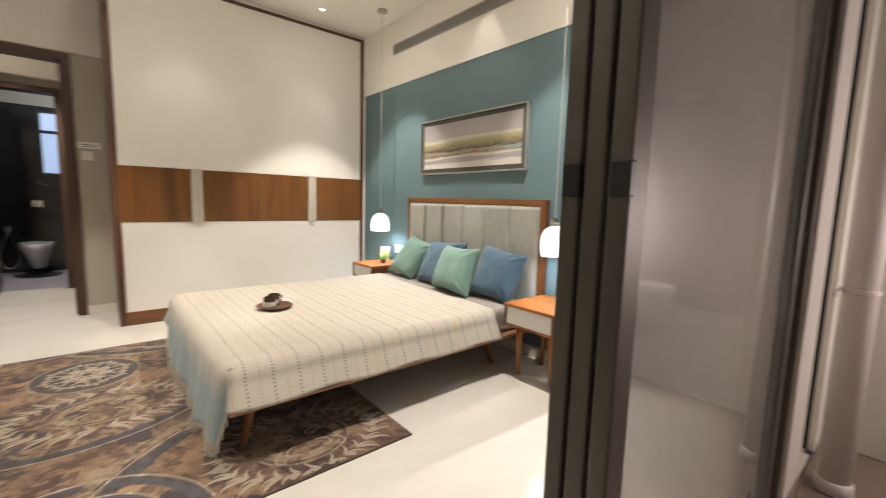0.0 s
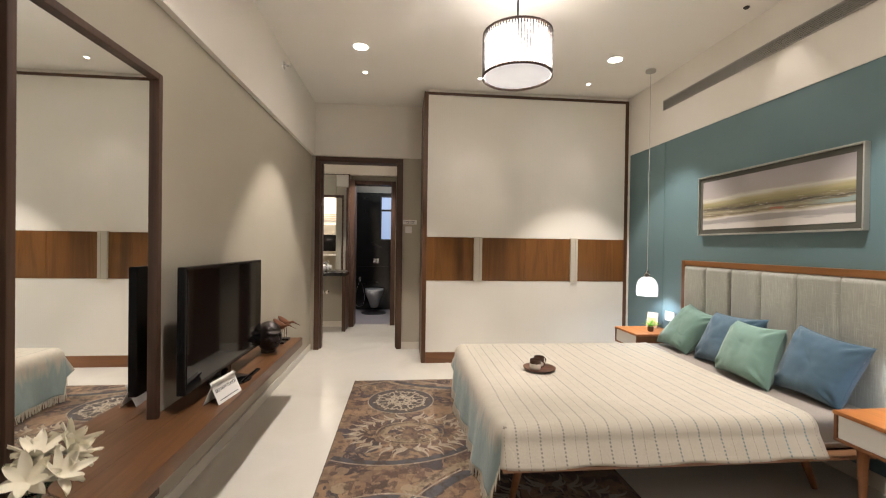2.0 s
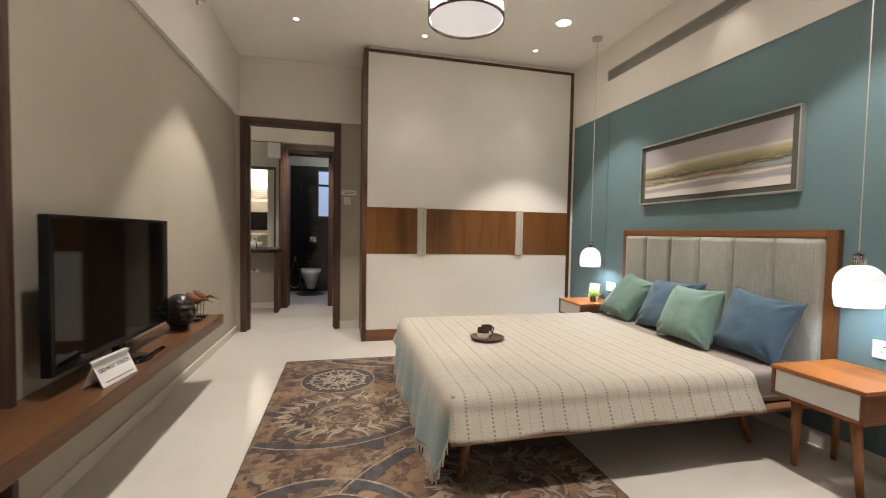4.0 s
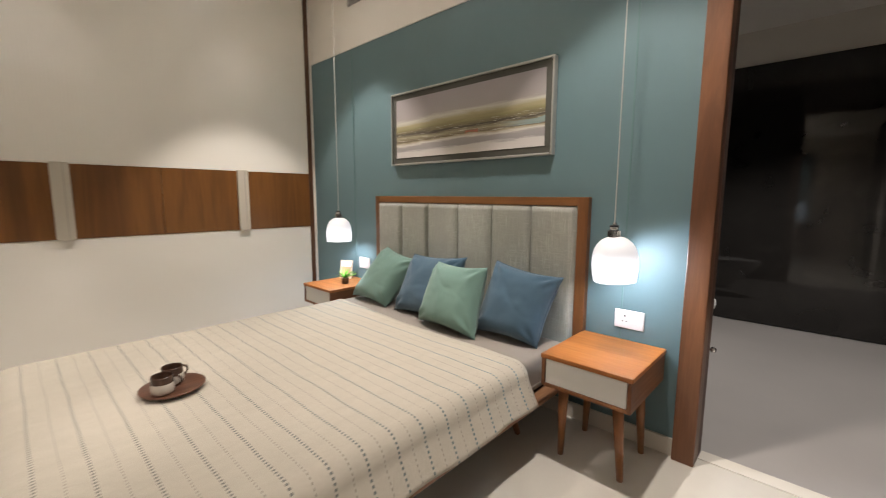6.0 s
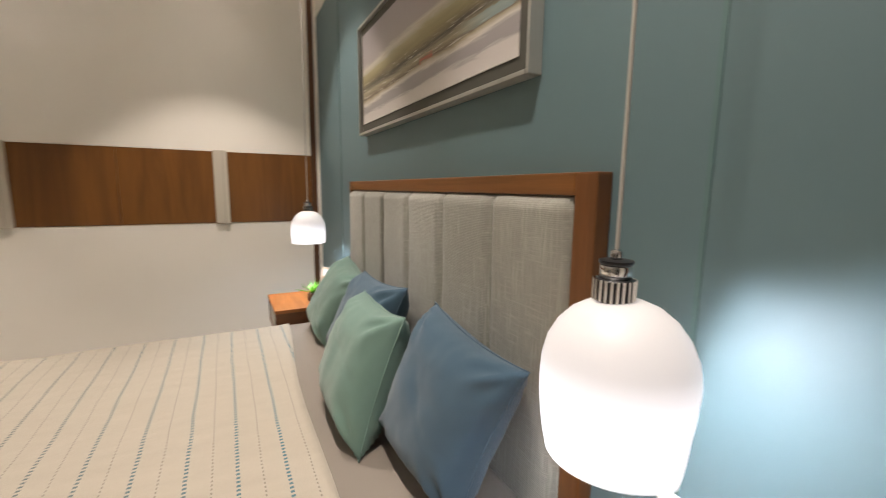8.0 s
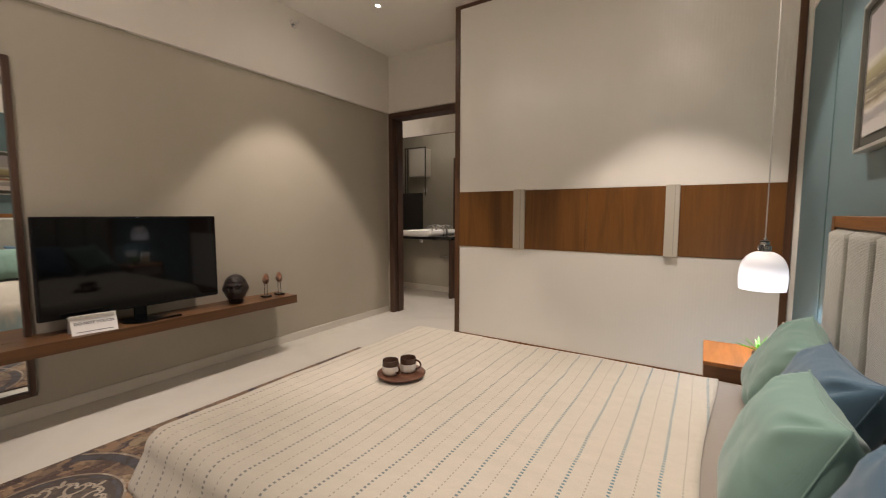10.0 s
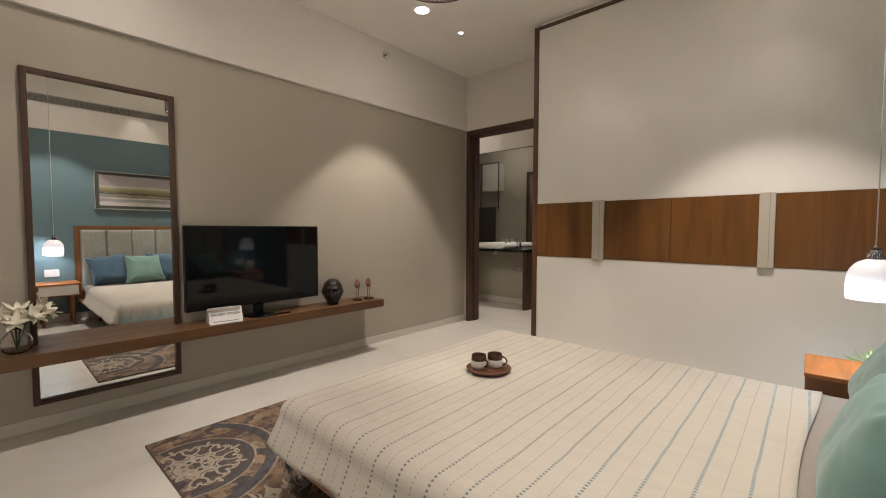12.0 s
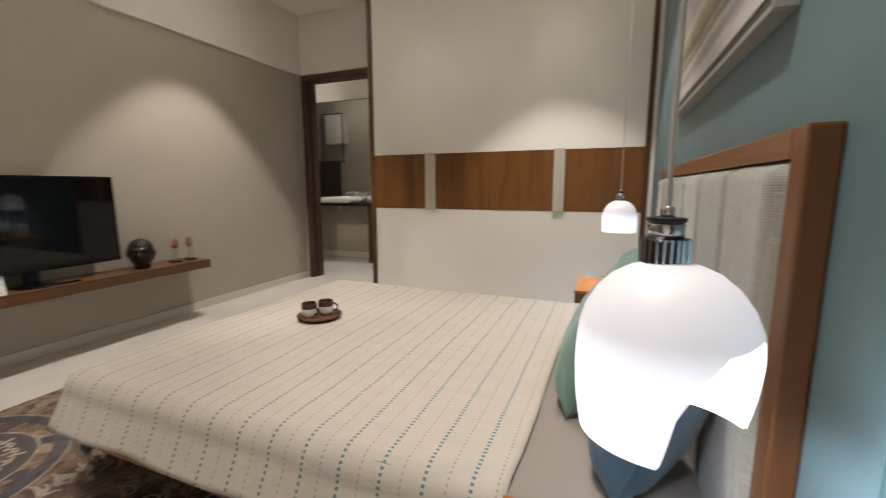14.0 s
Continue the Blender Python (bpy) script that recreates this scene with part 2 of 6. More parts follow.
def opal(name):
    """Opal glass lit from within: brightest low down, by the bulb, dimmer at the neck."""
    m, n, l, p = nodes_of(name)
    tc, sep = n.new("ShaderNodeTexCoord"), n.new("ShaderNodeSeparateXYZ")
    l.new(tc.outputs["Object"], sep.inputs[0])
    e = ramp(n, l, maths(n, l, "DIVIDE", sep.outputs[2], 0.20), ((0.05, 1.0), (0.40, 0.85), (0.62, 0.30), (1.0, 0.12)))
    l.new(maths(n, l, "MULTIPLY", e, 1.25), p.inputs["Emission Strength"])
    p.inputs["Emission Color"].default_value = (0.97, 0.97, 1.0, 1)
    p.inputs["Base Color"].default_value = (0.75, 0.74, 0.73, 1)
    p.inputs["Roughness"].default_value = 0.42
    return m


SHADE = opal("opal_glass_lit")
SHADE_IN = glow("opal_glass_inside", (0.97, 0.98, 1.0), 1.6)
DIFFUSER = glow("drum_diffuser", (1.0, 0.95, 0.90), 0.36)


def fabric_shade(name, pale=0.62):
    """Thin white fabric that lets much of the lamp's light through."""
    m, n, l, p = nodes_of(name)
    tl, tp, mx = n.new("ShaderNodeBsdfTranslucent"), n.new("ShaderNodeBsdfTransparent"), n.new("ShaderNodeMixShader")
    tl.inputs["Color"].default_value = (pale, pale * 0.97, pale * 0.92, 1)
    mx.inputs[0].default_value = 0.06
    l.new(tl.outputs[0], mx.inputs[1]), l.new(tp.outputs[0], mx.inputs[2])
    l.new(mx.outputs[0], n["Material Output"].inputs["Surface"])
    return m


FABRIC = fabric_shade("thin_white_fabric", 0.72)
SHADE_CLOTH = fabric_shade("lined_shade_fabric", 0.24)
GLASS = glass("clear_glass")


def dusty_hazy_glass(name, film):
    """Window glass with a thin veil of dust and painted haze, thicker in drifting patches."""
    m, n, l, p = nodes_of(name)
    v = coords(n, l, (1, 1, 0.4))
    a = node(n, "ShaderNodeTexNoise", Scale=2.5, Detail=4.0)
    l.new(v, a.inputs["Vector"])
    p.inputs["Roughness"].default_value, p.inputs["Transmission Weight"].default_value, p.inputs["IOR"].default_value = 0.0, 1.0, 1.45
    # The pale diffuse film also stands in for a haze of reflected balcony light.
    d, mx = n.new("ShaderNodeBsdfDiffuse"), n.new("ShaderNodeMixShader")
    d.inputs["Color"].default_value = (0.62, 0.60, 0.53, 1)
    l.new(maths(n, l, "MULTIPLY", maths(n, l, "ADD", a.outputs["Fac"], 0.5), film), mx.inputs[0])
    l.new(p.outputs[0], mx.inputs[1]), l.new(d.outputs[0], mx.inputs[2])
    l.new(mx.outputs[0], n["Material Output"].inputs["Surface"])
    return m


DUSTY_HAZE = dusty_hazy_glass("dusty_hazy_door_glass", 0.05)
GRANITE = mat("black_granite", (0.012, 0.011, 0.011), 0.15, var=0.3, scale=60)
PLASTIC_SIGN = mat("white_card", (0.80, 0.79, 0.76), 0.5, var=0.02)
INK = mat("grey_ink", (0.10, 0.10, 0.11), 0.6)
EBONY = mat("carved_ebony", (0.018, 0.012, 0.010), 0.28, var=0.3, scale=40, bump=0.25, bscale=90)
RED_WOOD = mat("polished_red_wood", (0.16, 0.062, 0.030), 0.3, var=0.2, scale=30)
PETAL = mat("ivory_petal", (0.80, 0.76, 0.62), 0.55, var=0.06, scale=30)
LEAF = mat("fresh_leaf", (0.22, 0.56, 0.06), 0.45, var=0.2, scale=40)
STEM = mat("dark_stem", (0.05, 0.09, 0.03), 0.6)
POT = mat("pebble_pot", (0.16, 0.09, 0.05), 0.5, var=0.3, scale=80)
CUP_WHITE = mat("speckled_glaze", (0.66, 0.62, 0.55), 0.25, var=0.12, scale=90)
CUP_BROWN = mat("brown_glaze", (0.055, 0.026, 0.015), 0.22, var=0.25, scale=40)
TRAY_WOOD = wood("tray_wood", (0.075, 0.028, 0.013), (0.15, 0.062, 0.030), 0, 0.45)
PHOTO = mat("tan_photo", (0.55, 0.40, 0.20), 0.4, var=0.25, scale=20)
GOLD = mat("pale_wood_frame", (0.60, 0.47, 0.33), 0.4, var=0.08)
# The pane itself emits blue, standing in for light from outside.
NIGHT_PANE = glow("glowing_frosted_pane", (0.42, 0.54, 0.78), 0.55, (0.4, 0.45, 0.5))
NEXT_WHITE = mat("next_room_paint", (0.80, 0.74, 0.64), 0.7, var=0.03)
FRINGE = mat("cream_yarn", (0.60, 0.55, 0.46), 0.9, var=0.15)
RUG_EDGE = mat("rug_binding", (0.09, 0.062, 0.045), 0.9, var=0.2, scale=40)


# ---------------------------------------------------------------- mesh helpers
def mesh_of(name, bm, smooth=False):
    me = bpy.data.meshes.new(name)
    bmesh.ops.recalc_face_normals(bm, faces=bm.faces)
    bm.to_mesh(me)
    bm.free()
    if smooth:
        for p in me.polygons:
            p.use_smooth = True
    return me


def origin(ob):
    at = Vector((0, 0, 0))
    while ob:
        at, ob = at + ob.location, ob.parent
    return at


def thing(name, at, label, category, group="", kind=""):
    ob = new(name)
    ob.location = at
    ob.empty_display_size = 0.1
    return tagged(ob, label, category, group, kind)


def part(name, bm, material, parent, label="", smooth=False):
    """Links a bmesh, given in world metres, as one mesh under a thing or a part."""
    bmesh.ops.translate(bm, verts=bm.verts, vec=-origin(parent))
    ob = new(name, mesh_of(name, bm, smooth))
    ob.data.materials.append(material)
    ob.parent = parent
    return tagged(ob, label)


def solid(name, bm, material, label, category, kind="", group="", smooth=False, at=None):
    """A thing or a piece of the setting that is a single mesh."""
    at = Vector(at or (0, 0, 0))
    bmesh.ops.translate(bm, verts=bm.verts, vec=-at)
    ob = new(name, mesh_of(name, bm, smooth))
    ob.data.materials.append(material)
    ob.location = at
    return tagged(ob, label, category, group, kind)


def box(x0, x1, y0, y1, z0, z1, bevel=0.0, seg=2, bm=None):
    one = bmesh.new()
    bmesh.ops.create_cube(one, size=1.0)
    for v in one.verts:
        v.co = Vector(((x0 + x1) / 2 + v.co.x * (x1 - x0), (y0 + y1) / 2 + v.co.y * (y1 - y0), (z0 + z1) / 2 + v.co.z * (z1 - z0)))
    if bevel:
        bmesh.ops.bevel(one, geom=one.edges[:], offset=bevel, segments=seg, affect="EDGES", profile=0.6)
    return merged(bm, one) if bm else one


def merged(bm, extra):
    me = bpy.data.meshes.new("join")
    extra.to_mesh(me)
    extra.free()
    bm.from_mesh(me)
    bpy.data.meshes.remove(me)
    return bm


def rod(p, q, r0, r1=None, sides=16, bm=None, caps=True):
    p, q = Vector(p), Vector(q)
    one = bmesh.new()
    bmesh.ops.create_cone(one, cap_ends=caps, segments=sides, radius1=r0, radius2=r0 if r1 is None else r1, depth=(q - p).length)
    m = Matrix.Translation((p + q) / 2) @ (q - p).to_track_quat("Z", "Y").to_matrix().to_4x4()
    bmesh.ops.transform(one, matrix=m, verts=one.verts)
    return merged(bm, one) if bm else one


def turned(profile, centre, sides=32, bm=None, rim=None):
    """A surface of revolution from (radius, height) pairs. rim(angle): lift of each ring's lowest part."""
    one = bmesh.new()
    cx, cy, cz = centre
    rings = []
    for r, h in profile:
        ring = []
        for k in range(sides):
            a = 2 * math.pi * k / sides
            hh = h if rim is None else max(h, rim(a))
            rr = r if rim is None or hh == h else np.interp(hh, [q[1] for q in profile], [q[0] for q in profile])
            ring.append(one.verts.new((cx + rr * math.cos(a), cy + rr * math.sin(a), cz + hh)))
        rings.append(ring)
    for a, b in zip(rings, rings[1:]):
        for k in range(sides):
            f = (a[k], a[(k + 1) % sides], b[(k + 1) % sides], b[k])
            if len({tuple(round(c, 5) for c in v.co) for v in f}) > 2:
                one.faces.new(f)
    if rim is None:
        for ring in (rings[0], rings[-1]):
            if (ring[0].co - ring[1].co).length > 1e-4:
                one.faces.new(ring)
    bmesh.ops.remove_doubles(one, verts=one.verts, dist=1e-5)
    return merged(bm, one) if bm else one


def tube(points, r, sides=8, bm=None):
    """A round bar along a polyline."""
    one = bmesh.new()
    pts = [Vector(p) for p in points]
    rings = []
    for k, p in enumerate(pts):
        d = (pts[min(k + 1, len(pts) - 1)] - pts[max(k - 1, 0)]).normalized()
        side = d.cross(Vector((0, 0, 1)) if abs(d.z) < 0.9 else Vector((1, 0, 0))).normalized()
        up = side.cross(d)
        rings.append([one.verts.new(p + r * (math.cos(2 * math.pi * j / sides) * side + math.sin(2 * math.pi * j / sides) * up)) for j in range(sides)])
    for a, b in zip(rings, rings[1:]):
        for j in range(sides):
            one.faces.new((a[j], a[(j + 1) % sides], b[(j + 1) % sides], b[j]))
    one.faces.new(rings[0]), one.faces.new(rings[-1])
    return merged(bm, one) if bm else one


def patch(fn, nu, nv, closed=False):
    """A grid surface from fn(u, v), u and v from 0 to 1."""
    bm = bmesh.new()
    g = [[bm.verts.new(fn(i / nu, j / nv)) for j in range(nv + 1)] for i in range(nu + 1)]
    for i in range(nu):
        for j in range(nv):
            bm.faces.new((g[i][j], g[i + 1][j], g[i + 1][j + 1], g[i][j + 1]))
    return bm


def n3(x, y, z=0.0):
    return noise.noise(Vector((x, y, z)))


# ---------------------------------------------------------------- the setting
XW, XE, YS, YN = -1.42, 2.335, 0.43, 5.155

solid("floor", box(-4.3, 2.40, 0.28, 6.80, -0.10, 0.0), FLOOR, "polished cream marble floor", "floor", "structure")
solid("floor_balcony", box(-1.8, 3.2, -1.6, 0.272, -0.10, -0.004), BALCONY_FLOOR, "brown tiled balcony floor", "floor", "structure")
solid("floor_bath", box(2.40, 5.3, 0.3, 2.3, -0.10, -0.006), BATH_FLOOR, "grey stone bathroom floor", "floor", "structure")
solid("floor_toilet", box(-1.6, 0.2, 6.80, 8.5, -0.10, -0.008), mat("mauve_grey_tile", (0.30, 0.28, 0.30), 0.4, var=0.1), "mauve grey toilet floor", "floor", "structure")
solid("ceiling", box(-1.56, 2.45, 0.24, 5.30, CEIL, CEIL + 0.12), CEIL_WHITE, "white painted ceiling", "ceiling", "structure")
solid("ceiling_passage", box(-4.3, 0.2, 5.30, 8.5, 2.75, 2.87), CEIL_WHITE, "white painted passage ceiling", "ceiling", "structure")
solid("ceiling_bath", box(2.45, 5.3, 0.3, 2.3, 2.72, 2.84), CEIL_WHITE, "white bathroom ceiling", "ceiling", "structure")
solid("ceiling_balcony", box(-1.8, 3.2, -1.6, 0.24, 2.75, 2.87), CEIL_WHITE, "white balcony ceiling", "ceiling", "structure")

# west wall: greige below, white band above
solid("wall_west", box(XW - 0.14, XW, 0.43, 5.296, 0.0, 2.40), WALL_GREY, "greige painted wall behind the television", "wall", "structure")
solid("wall_west_band", box(XW - 0.14, XW + 0.034, 0.43, 5.151, 2.402, CEIL), WALL_WHITE, "white painted band standing proud above the greige wall", "wall", "structure", at=None)
# east wall: teal below, white above, opening to the bathroom
solid("wall_east", box(XE, XE + 0.11, 1.36, 5.30, 0.0, 2.39), TEAL, "teal painted feature wall behind the bed", "wall", "structure")
solid("wall_east_band", box(XE - 0.004, XE + 0.11, 0.43, 5.155, 2.392, CEIL), WALL_WHITE, "white painted wall above the teal panel", "wall", "structure")
# north wall with the passage door
bm = box(-0.30, 2.45, YN, 5.30, 0.0, 2.40)
box(XW, -1.371, YN, 5.30, 0.0, 2.40, bm=bm)
box(-1.371, -0.30, YN, 5.30, 2.387, 2.40, bm=bm)
solid("wall_north", bm, WALL_GREY, "greige painted wall beside the door", "wall", "structure")
bm = box(XW - 0.14, 2.45, YN - 0.004, 5.30, 2.404, CEIL)
solid("wall_north_band", bm, WALL_WHITE, "white painted wall above the door", "wall", "structure")
# south wall with the sliding door
bm = box(1.66, 1.95, 0.272, 0.43, 0.0, CEIL)
box(1.95, 2.45, 0.392, 0.43, 0.0, CEIL, bm=bm)
box(2.451, 2.62, 0.272, 0.2985, 0.0, 2.75, bm=bm)
box(-1.56, -0.86, 0.272, 0.43, 0.0, CEIL, bm=bm)
box(-0.86, 1.66, 0.272, 0.43, 2.42, CEIL, bm=bm)
solid("wall_south", bm, WALL_WHITE, "white wall round the balcony door", "wall", "structure")
solid("balcony_render", box(1.662, 1.95, 0.262, 0.2715, 0.0, 2.75), BALCONY_WALL, "pinkish rendered balcony wall", "wall", "structure")
# shadow gaps in the teal panelling
for gy in (1.632, 3.868):
    solid("trim_groove", box(XE - 0.0025, XE, gy - 0.004, gy + 0.004, 0.08, 2.386), TEAL_GROOVE, "fine teal panel joint", "trim", "structure")
solid("trim_teal_top", box(XE - 0.008, XE, 1.36, 4.50, 2.384, 2.3915), WALL_WHITE, "thin white bead along the teal panel", "trim", "structure")
# skirtings
solid("baseboard_west", box(XW, XW + 0.012, 0.43, 5.14, 0.0, 0.072, 0.002), SKIRT, "cream marble skirting", "baseboard", "structure")
solid("baseboard_east", box(XE - 0.012, XE, 1.365, 4.50, 0.0, 0.085, 0.002), SKIRT, "cream marble skirting", "baseboard", "structure")
solid("baseboard_north", box(-0.295, -0.075, YN - 0.012, YN, 0.0, 0.085, 0.002), SKIRT, "cream marble skirting", "baseboard", "structure")

# passage door frame
fr = thing("door_1", (-0.84, YN, 0), "dark wooden door frame standing open to the passage", "door frame", kind="structure")
part("jamb", box(-1.372, -1.312, 5.125, 5.315, 0.0, 2.328, 0.004), FRAME_WOOD, fr)
part("jamb", box(-0.362, -0.298, 5.125, 5.315, 0.0, 2.328, 0.004), FRAME_WOOD, fr)
part("head", box(-1.372, -0.298, 5.125, 5.315, 2.328, 2.388, 0.004), wood("head_wood", (0.045, 0.021, 0.011), (0.090, 0.042, 0.022), 0, 0.55, coat=0.02), fr)
part("stop", box(-1.312, -1.297, 5.20, 5.30, 0.0, 2.313, 0.002), FRAME_WOOD, fr)
part("stop", box(-0.377, -0.362, 5.20, 5.30, 0.0, 2.313, 0.002), FRAME_WOOD, fr)

# bathroom opening: timber jamb and lining
fr = thing("door_2", (2.36, 1.3, 0), "teak jamb and dark lining of the bathroom opening", "door frame", kind="structure")
part("jamb", box(2.298, 2.385, 1.268, 1.36, 0.0, 2.39, 0.006), JAMB_WOOD, fr)
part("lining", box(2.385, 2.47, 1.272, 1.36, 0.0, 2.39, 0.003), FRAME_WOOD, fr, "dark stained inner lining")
part("head", box(2.30, 2.47, 0.43, 1.268, 2.32, 2.39, 0.004), JAMB_WOOD, fr)
bm = turned([(0.0, -0.012), (0.011, -0.010), (0.014, 0.0), (0.011, 0.010), (0.0, 0.012)], (0, 0, 0), 14)
bmesh.ops.translate(bm, verts=bm.verts, vec=(2.49, 1.262, 0.50))
part("door_stop", bm, CHROME, fr, "small chrome stop", True)

# bathroom behind the bed wall
solid("wall_bath_east", box(5.16, 5.30, 0.3, 2.3, 0.0, 2.41), TILE, "dark polished stone bathroom wall", "wall", "structure")
solid("wall_bath_east_band", box(5.18, 5.30, 0.3, 2.3, 2.412, 2.72), WALL_WHITE, "white band over dark stone", "wall", "structure")
solid("wall_bath_south", box(2.45, 5.16, 0.30, 0.43, 0.0, 2.41), TILE, "dark polished stone bathroom wall", "wall", "structure")
solid("wall_bath_south_band", box(2.45, 5.18, 0.30, 0.41, 2.412, 2.72), WALL_WHITE, "white band over dark stone", "wall", "structure")
solid("wall_bath_north", box(2.45, 5.16, 2.05, 2.30, 0.0, 2.41), TILE, "dark polished stone bathroom wall", "wall", "structure")
solid("wall_bath_north_band", box(2.45, 5.18, 2.07, 2.30, 2.412, 2.72), WALL_WHITE, "white band over dark stone", "wall", "structure")
solid("wall_bath_west", box(2.445, 2.47, 1.362, 2.05, 0.0, 2.72), TILE, "dark stone wall backing the bedroom", "wall", "structure")
solid("threshold_trim", box(2.39, 2.47, 0.43, 1.268, -0.01, 0.004, 0.002), SKIRT, "cream marble threshold", "threshold", "structure")

# passage, vanity wall and the toilet beyond it
solid("wall_vanity", box(-4.3, -1.135, 6.60, 6.85, 0.0, 2.42), WALL_GREY, "greige wall behind the vanity", "wall", "structure")
solid("wall_vanity_band", box(-4.3, 0.2, 6.60, 6.85, 2.422, 2.75), NEXT_WHITE, "cream wall above the vanity mirror", "wall", "structure")
solid("wall_passage_east", box(0.05, 0.2, 5.30, 8.5, 0.0, 2.75), WALL_GREY, "greige passage wall", "wall", "structure")
solid("wall_passage_north", box(-0.42, 0.05, 6.70, 6.85, 0.0, 2.42), WALL_GREY, "greige wall beside the toilet door", "wall", "structure")
solid("wall_passage_west", box(-4.42, -4.3, 1.4, 6.85, 0.0, 2.75), WALL_GREY, "greige far wall of the passage", "wall", "structure")
solid("baseboard_vanity", box(-4.3, -1.18, 6.588, 6.60, 0.0, 0.085, 0.002), SKIRT, "cream marble skirting", "baseboard", "structure")
bm = box(-4.3, -2.12, 5.155, 5.304, 0.0, 2.75)
box(-2.12, -1.562, 5.16, 5.304, 2.24, 2.75, bm=bm)
solid("wall_passage_south", bm, WALL_GREY, "greige passage wall with a doorway", "wall", "structure")
fr = thing("door_3", (-1.75, 5.23, 0), "dark wooden frame of a doorway to the next room", "door frame", kind="structure")
part("jamb", box(-2.12, -2.07, 5.14, 5.32, 0.0, 2.24, 0.004), FRAME_WOOD, fr)
part("jamb", box(-1.45, -1.42, 5.302, 5.32, 0.0, 2.24, 0.003), FRAME_WOOD, fr)
part("head", box(-2.07, -1.45, 5.302, 5.32, 2.19, 2.24, 0.003), FRAME_WOOD, fr)

fr = thing("door_4", (-0.8, 6.75, 0), "dark wooden frame of the toilet door", "door frame", kind="structure")
part("jamb", box(-1.135, -1.06, 6.56, 6.87, 0.0, 2.34, 0.004), FRAME_WOOD, fr)
part("jamb", box(-0.49, -0.42, 6.66, 6.87, 0.0, 2.34, 0.004), FRAME_WOOD, fr)
part("head", box(-1.06, -0.49, 6.66, 6.87, 2.28, 2.34, 0.004), FRAME_WOOD, fr)
bm = box(-1.135, -0.42, 6.70, 6.85, 2.342, 2.42)
solid("wall_over_toilet_door", bm, WALL_GREY, "greige wall above the toilet door", "wall", "structure")

bm = box(-1.6, -0.76, 8.36, 8.5, 0.0, 2.36)
box(-0.48, 0.05, 8.36, 8.5, 0.0, 2.36, bm=bm)
box(-0.76, -0.48, 8.36, 8.5, 0.0, 1.40, bm=bm)
box(-0.76, -0.48, 8.36, 8.5, 2.30, 2.36, bm=bm)
solid("wall_toilet_north", bm, TILE, "black stone toilet wall with a window", "wall", "structure")
solid("wall_toilet_band", box(-1.6, 0.05, 8.38, 8.5, 2.362, 2.75), WALL_GREY, "grey band above black stone", "wall", "structure")
solid("wall_toilet_west", box(-1.6, -1.36, 6.85, 8.36, 0.0, 2.75), TILE, "black stone toilet wall", "wall", "structure")
solid("wall_toilet_east", box(-0.06, 0.048, 6.85, 8.36, 0.0, 2.75), TILE, "black stone toilet wall", "wall", "structure")
solid("trim_stone_joint", box(-1.36, -0.06, 8.352, 8.36, 0.866, 0.872), BLACK, "fine joint in black stone", "trim", "structure")
win = thing("window_1", (-0.62, 8.40, 1.40), "small black framed frosted window of the toilet", "window", kind="structure")
wf = box(-0.76, -0.735, 8.37, 8.43, 1.40, 2.30)
for a in ((-0.505, -0.48, 1.40, 2.30), (-0.735, -0.505, 1.40, 1.425), (-0.735, -0.505, 2.275, 2.30), (-0.735, -0.505, 1.99, 2.03)):
    box(a[0], a[1], 8.37, 8.43, a[2], a[3], bm=wf)
part("window_frame", wf, BLACK, win)
part("pane", box(-0.735, -0.505, 8.395, 8.405, 1.425, 1.99), NIGHT_PANE, win, "frosted blue pane with its own glow")
part("pane", box(-0.735, -0.505, 8.395, 8.405, 2.03, 2.275), NIGHT_PANE, win, "frosted blue pane with its own glow")

# next room, seen only in the vanity mirror
solid("wall_next_room", box(-4.3, -1.56, 2.9, 3.0, 0.0, 2.75), NEXT_WHITE, "cream wall of the next room", "wall", "structure")
solid("ceiling_next_room", box(-4.3, -1.56, 2.9, 5.16, 2.752, 2.87), CEIL_WHITE, "white ceiling of the next room", "ceiling", "structure")

# balcony shell
solid("wall_balcony_east", box(2.62, 2.75, -1.6, 0.27, 0.0, 2.75), BALCONY_WALL, "rendered balcony end wall", "wall", "structure")
solid("wall_balcony_west", box(-1.8, -1.56, -1.6, 0.27, 0.0, 2.75), BALCONY_WALL, "rendered balcony end wall", "wall", "structure")
solid("wall_balcony_south", box(-1.8, 2.75, -1.72, -1.6, 0.0, 1.05), BALCONY_WALL, "rendered balcony parapet", "wall", "structure")
solid("balcony_plinth", box(1.662, 1.95, 0.250, 0.262, -0.004, 0.10, 0.002), BALCONY_FLOOR, "brown tile balcony skirting", "baseboard", "structure")


